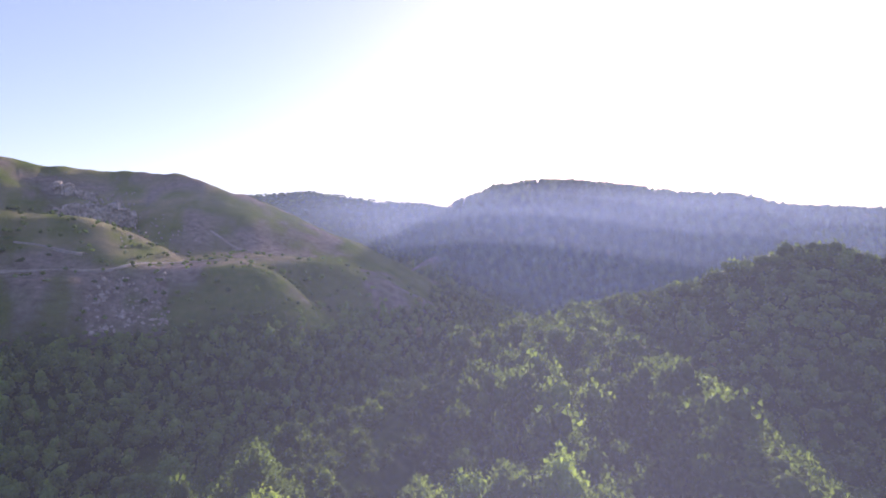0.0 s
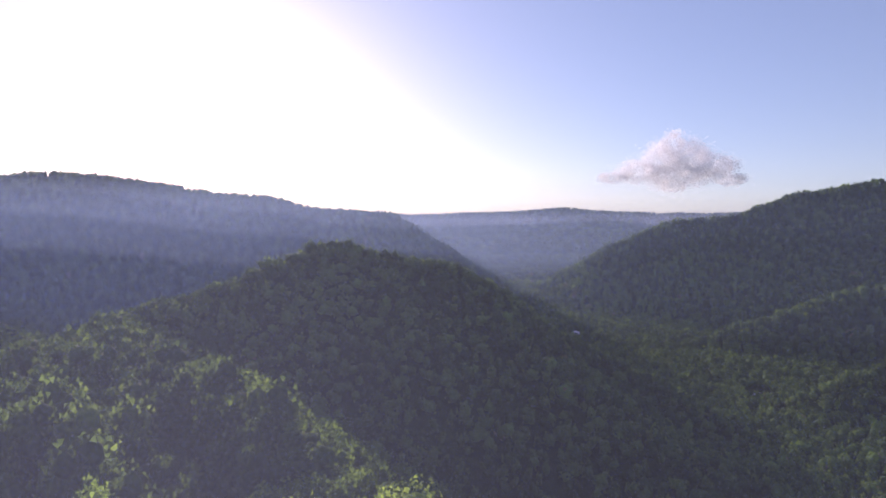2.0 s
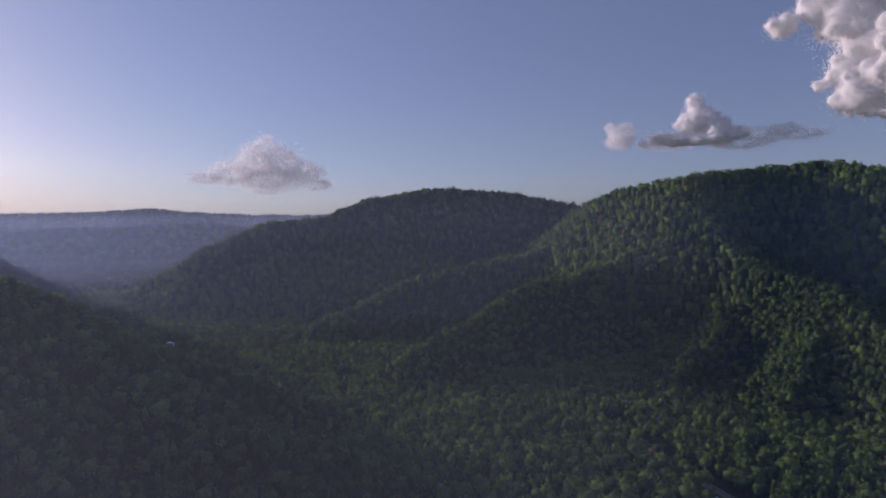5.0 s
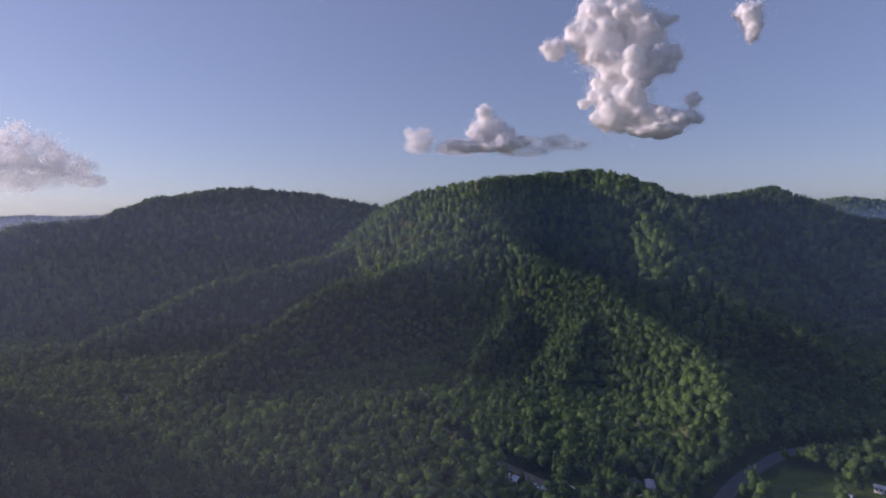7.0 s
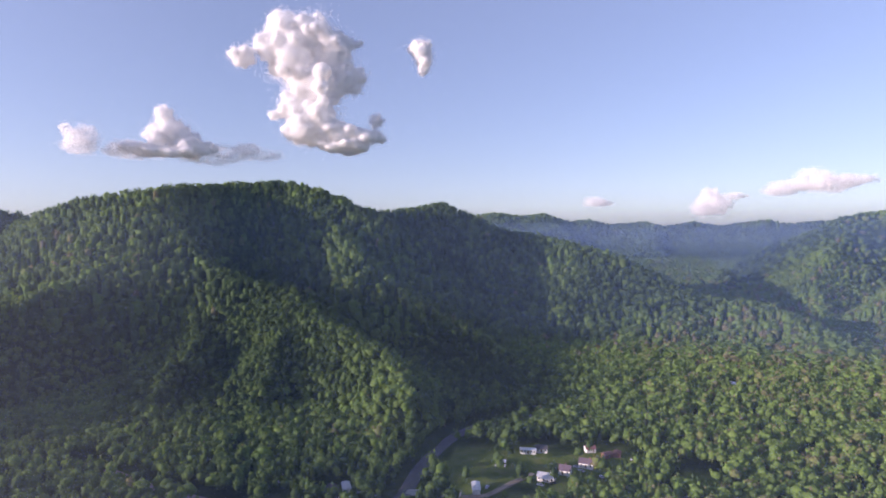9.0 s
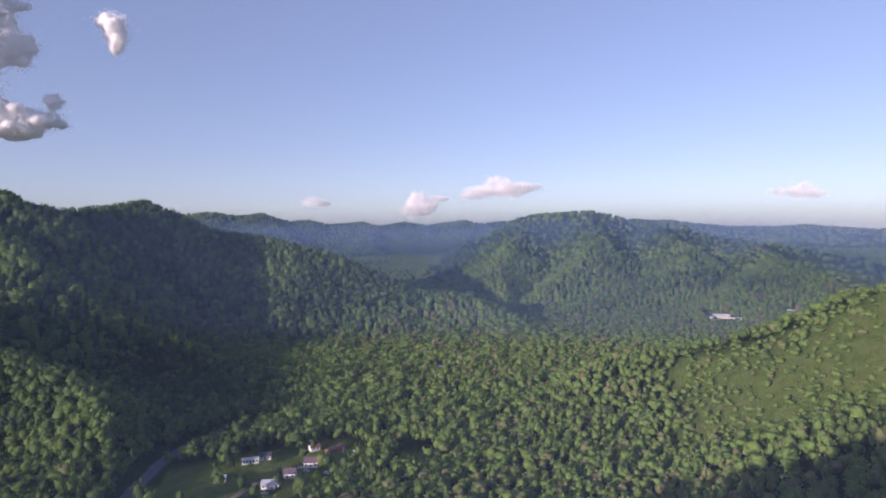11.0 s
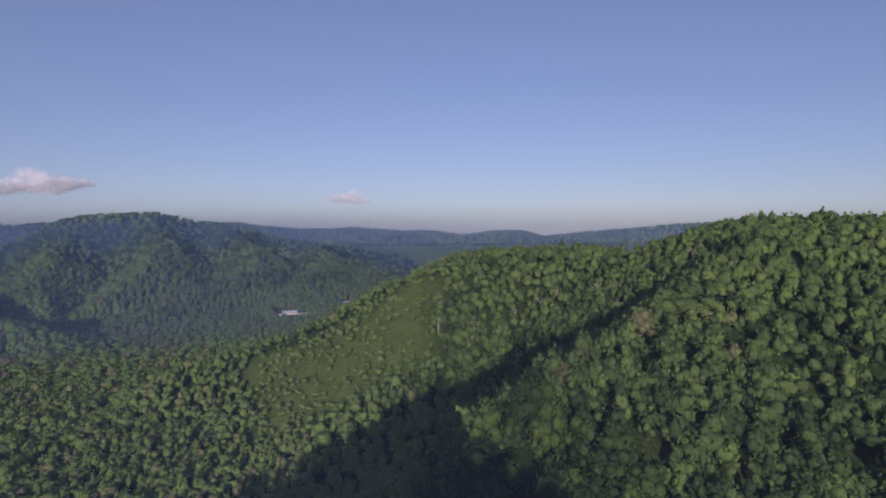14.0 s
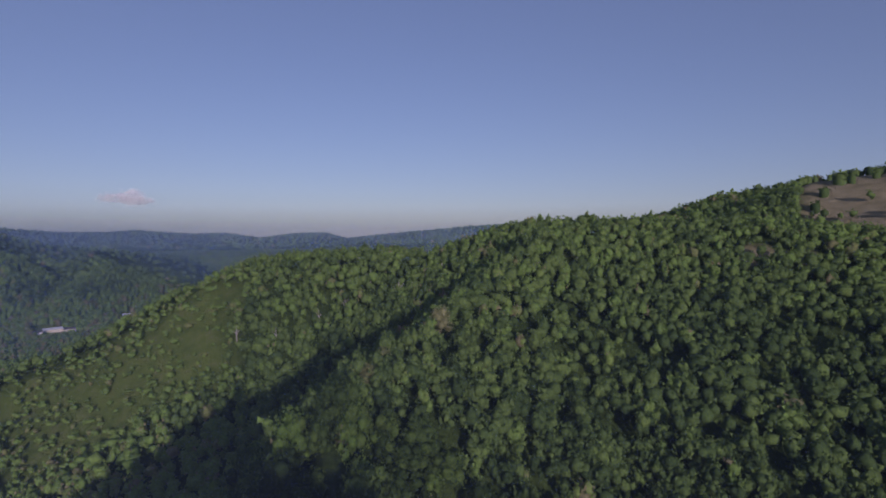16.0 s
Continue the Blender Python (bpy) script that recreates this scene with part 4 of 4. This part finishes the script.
def house(b, e, turn, w, d, h, rise, wall_mat, roof_mat, label, category="house", windows=3, chimney=False, porch=False):
    ob = new(category.replace(" ", "_"))
    walls(w, d, h, rise, wall_mat, ob)
    gable("roof", w, d, h, rise, 0.45, roof_mat, ob)
    for face in (-1, 1):
        y = face * d / 2
        for k in range(windows):
            x = -w / 2 + w * (k + 0.5) / windows
            if windows > 1 and face == -1 and k == windows // 2:
                lo, hi = sorted((y, y + 0.06 * face))
                solid("door", [((x - 0.5, lo, 0.1), (x + 0.5, hi, 2.15))], DOOR, ob)
            else:
                window(x, y, 1.0, face, ob)
    if chimney:
        solid("chimney", [((w * 0.2, -0.4, h), (w * 0.2 + 0.8, 0.4, h + rise + 1.1))], BRICKY, ob)
    if porch:
        solid("porch_roof", [((-w * 0.3, -d / 2 - 2.4, h - 0.35), (w * 0.3, -d / 2, h - 0.15))], roof_mat, ob)
        for x in (-w * 0.28, 0.0, w * 0.28):
            solid("porch_post", [((x - 0.08, -d / 2 - 2.3, -1.0), (x + 0.08, -d / 2 - 2.14, h - 0.35))], TRIM, ob)
    p = spot(b, e)
    ob.matrix_world = pose(p.x, p.y, p.z + 0.4, 0, 0, turn)
    return tagged(ob, label, category, "buildings in the valley")


def shed(b, e, turn, w, d, h, wall_mat, roof_mat, label):
    return house(b, e, turn, w, d, h, h * 0.35, wall_mat, roof_mat, label, "shed", 1)


def trailer(b, e, turn, w, roof_mat, label, wall_mat=None):
    return house(b, e, turn, w, 4.6, 2.7, 0.55, wall_mat or SIDING, roof_mat, label, "mobile home", 5)


# the settlement on the lawns
trailer(130.5, -24.6, -38, 12, METAL, "long white mobile home with a pale metal roof on the lawn")
house(137.4, -23.4, -150, 11, 7, 2.8, 1.9, SIDING, METAL, "white house with a pale roof beside the driveway", windows=4, porch=True)
house(138.8, -22.7, -150, 13, 8, 3.0, 2.3, SIDING, PURPLE, "white house with a dark purplish shingle roof", windows=4, chimney=True)
shed(132.9, -22.4, -140, 7, 5, 2.6, SIDING, METAL, "small white outbuilding on the shaded lawn")
trailer(135.6, -21.2, -135, 11, METAL, "white mobile home at the edge of the trees")
house(136.9, -21.0, -135, 8, 6.5, 2.6, 1.9, SIDING, SHINGLE, "small house with a dark shingle roof", windows=3)
house(141.2, -22.0, -150, 9.5, 7.5, 3.2, 2.2, SIDING, PURPLE, "white house with a greyish shingle roof", windows=3, chimney=True)
house(141.5, -20.7, -120, 7, 5.5, 2.6, 1.7, SIDING, RED_ROOF, "small house with a faded red roof", windows=2)
shed(143.1, -21.0, -100, 6.5, 5, 2.3, BRICKY, RED_ROOF, "reddish barn-like shed among yard clutter")
shed(144.0, -20.9, -60, 6, 5, 2.4, BRICKY, RED_ROOF, "reddish small shed among yard clutter")
shed(149.8, -23.4, -140, 9, 6, 2.8, SIDING, METAL, "white shed with a pale metal roof by a meadow")
# the houses along the country road
trailer(105.2, -24.8, 40, 16, METAL, "long mobile home with a pale metal roof beside the road")
trailer(106.0, -25.2, 40, 16, METAL, "mobile home with a dull metal roof beside the road", CREAM)
trailer(107.3, -25.5, 40, 14, METAL, "mobile home with a bluish metal roof near the road")
shed(111.3, -22.9, -30, 6, 5, 2.6, SIDING, METAL, "small white shed at the foot of the wooded slope")
house(116.3, -24.6, -25, 12, 8, 3.0, 2.2, SIDING, SHINGLE, "white house with a dark brown roof under the slope", windows=3, chimney=True)
trailer(117.7, -24.2, -20, 11, METAL, "short white mobile home behind the house")
# scattered roofs farther off
house(153.5, -14.0, 20, 15, 9, 3.4, 2.4, SIDING, METAL, "white farmhouse in a gap of the forest", windows=4)
house(154.1, -14.2, 20, 12, 8, 3.0, 2.0, CREAM, RED_ROOF, "low house with a reddish roof in the forest gap")
house(144.2, -15.0, 40, 12, 8, 3.0, 2.0, SIDING, METAL, "white house among the valley trees")
house(178.4, -8.4, 10, 22, 9, 3.2, 1.8, SIDING, SHINGLE, "long white building on a far clearing", windows=6)
house(179.7, -8.3, 10, 26, 11, 3.6, 2.2, CREAM, METAL, "large white hall on a far clearing", windows=6)
house(180.7, -8.4, 10, 22, 12, 4.0, 2.4, CREAM, SHINGLE, "low cream building on a far clearing", windows=5)
house(185.3, -7.6, -20, 24, 12, 4.0, 2.4, CREAM, METAL, "cream building on the crest of a far meadow", windows=5)
house(65.6, -15.0, 30, 14, 9, 3.2, 2.2, SIDING, METAL, "white house in the hazy valley bottom", windows=4)
house(69.6, -15.7, 30, 18, 9, 3.2, 2.2, SIDING, METAL, "long white house in the hazy valley bottom", windows=4)
# added building: its pale roof stands in for a gleaming stretch of road
house(53.9, -11.3, 60, 22, 10, 4.0, 2.4, SIDING, METAL, "pale building added for a road's gleam in the far valley bottom", windows=5)
house(49.9, -9.2, 60, 26, 12, 4.0, 2.4, SIDING, METAL, "pale long building in the far valley bottom", windows=5)


# ---- cars, fences, rocks ----
TYRE = plain("tyre", (0.02, 0.02, 0.02), 0.8, 5.0, 0.2)


def car(b, e, turn, colour, label):
    ob = new("car")
    paint = plain("car_paint", colour, 0.3, 0.6, 0.06)
    solid("body", [((-2.2, -0.88, 0.35), (2.2, 0.88, 0.95))], paint, ob, bevel=0.12)
    solid("cabin", [((-1.3, -0.76, 0.9), (0.9, 0.76, 1.45))], PANE, ob, "dark glazed cabin", bevel=0.16)
    solid("car_roof", [((-1.0, -0.68, 1.42), (0.6, 0.68, 1.5))], paint, ob, bevel=0.03)
    for x in (-1.35, 1.35):
        for y in (-0.8, 0.8):
            bm = bmesh.new()
            bmesh.ops.create_cone(bm, cap_ends=True, segments=12, radius1=0.33, radius2=0.33, depth=0.22, matrix=pose(x, y, 0.33, 90))
            me = bpy.data.meshes.new("wheel")
            bm.to_mesh(me)
            bm.free()
            me.materials.append(TYRE)
            part("wheel", me, ob)
    p = spot(b, e)
    ob.matrix_world = pose(p.x, p.y, p.z + 0.02, 0, 0, turn)
    return tagged(ob, label, "car", "parked cars in the yards")


car(140.2, -22.2, 30, (0.75, 0.75, 0.75), "white car parked on the grass by the houses")
car(140.7, -22.5, 10, (0.6, 0.6, 0.62), "silver car parked on the grass by the houses")
car(142.8, -21.7, 60, (0.78, 0.78, 0.76), "white car parked in the cluttered yard")
car(142.6, -22.8, -20, (0.7, 0.7, 0.72), "pale car parked beside a shed")
car(145.5, -21.1, 40, (0.78, 0.78, 0.78), "white car parked at the yard's edge")
car(136.8, -23.9, 20, (0.7, 0.7, 0.7), "silver car parked before the white house")
car(138.0, -23.7, 75, (0.08, 0.09, 0.14), "dark blue car parked beside the house")
car(131.6, -24.3, -60, (0.75, 0.75, 0.75), "white car parked at the mobile home")
car(112.6, -25.2, 30, (0.5, 0.08, 0.06), "red car parked near the country road")


def fence(start, end, label):
    """Posts with two boards between each pair."""
    a, b = spot(*start), spot(*end)
    ob = new("fence")
    ob.location = a
    n = max(3, int((b - a).length / 3.0))
    d = (b - a).to_2d().normalized()
    rot = math.degrees(math.atan2(d.y, d.x))
    step = (b - a).length / n
    for k in range(n + 1):
        solid("post", [((k * step - 0.08, -0.08, -1.2), (k * step + 0.08, 0.08, 1.7))], TRIM, ob)
        if k < n:
            for z in (0.75, 1.3):
                solid("board", [((k * step + 0.08, -0.04, z), ((k + 1) * step - 0.08, 0.04, z + 0.3))], TRIM, ob)
    ob.matrix_world = pose(a.x, a.y, a.z + 0.3, 0, 0, rot)
    return tagged(ob, label, "fence", "white fences by the road")


fence((109.4, -24.6), (111.8, -25.5), "white board fence along the country road")
fence((118.8, -24.6), (120.6, -25.1), "white board fence beside the house")

ROCK = plain("pale_rock", (0.33, 0.29, 0.25), 0.9, 0.3, 0.55, 0.25)


def outcrop(name, b, r, e, blocks, seed, label):
    """A blocky rock face of jointed beds, each (across, up, width, height) in metres."""
    rng = np.random.default_rng(seed)
    ob = new(name)
    for x, z, w, h in blocks:
        bm = bmesh.new()
        box_into(bm, (x - w / 2, -9 + rng.uniform(-2, 2), z - 8), (x + w / 2, 9, z + h))
        bmesh.ops.subdivide_edges(bm, edges=bm.edges[:], cuts=5, use_grid_fill=True)
        for v in bm.verts:
            q = v.co * 0.16 + Vector((seed, 0, 0))
            v.co += noise.noise_vector(q) * 4.2 + noise.noise_vector(q * 3) * 1.8
        me = bpy.data.meshes.new("rock_block")
        bm.to_mesh(me)
        bm.free()
        me.materials.append(ROCK)
        part("rock_block", me, ob)
    p = bearing(b, r, HOVER + r * math.tan(radians(e)))
    ob.matrix_world = pose(p.x, p.y, p.z, 0, 0, -b)
    return tagged(ob, label, "rock", "rock faces of the quarry")


outcrop("rock_face", -32.8, 735, 0.9, [(-30, -1, 15, 8), (-21, 0, 13, 12), (-12, 1, 14, 10), (-3, 0, 13, 13), (7, 0, 15, 11), (17, -1, 12, 14), (26, -2, 11, 10), (33, -4, 9, 8)], 3, "pale layered rock face standing in the quarry")
outcrop("rock_face", -34.9, 800, 3.0, [(-7, -3, 5, 13), (-1, -4, 4.5, 11), (6, -4, 6, 12), (16, -8, 11, 7), (25, -9, 9, 6)], 5, "pale rock pillars on the upper quarry cut")


def rubble(b0, b1, e0, e1, count, big, seed, label):
    """Broken rock strewn over a slope."""
    rng = np.random.default_rng(seed)
    v0, f0 = BALLS[1]
    vs, fs = [], []
    for k in range(count):
        p = spot(rng.uniform(b0, b1), rng.uniform(e0, e1))
        v = v0 * (1 + rng.normal(size=(len(v0), 1)) * 0.22) * rng.uniform(0.6, 1.4, 3) * big * rng.uniform(0.35, 1.2)
        vs.append(v + np.array(p))
        fs.append(f0 + k * len(v0))
    vs, fs = np.concatenate(vs), np.concatenate(fs)
    me = sheet("rubble", vs[:, 0], vs[:, 1], vs[:, 2], fs, ROCK)
    return tagged(new("rubble", me), label, "rubble", kind="stuff")


rubble(-34, -27.5, -9.0, -4.2, 170, 1.7, 61, "broken pale rock strewn down the quarry bluff")
rubble(-34.5, -29.5, 1.2, 3.2, 70, 1.6, 62, "broken pale rock on top of the quarry face")
rubble(-31, -25, -1.8, 1.0, 60, 1.3, 63, "loose spoil and stones on the quarry slope")
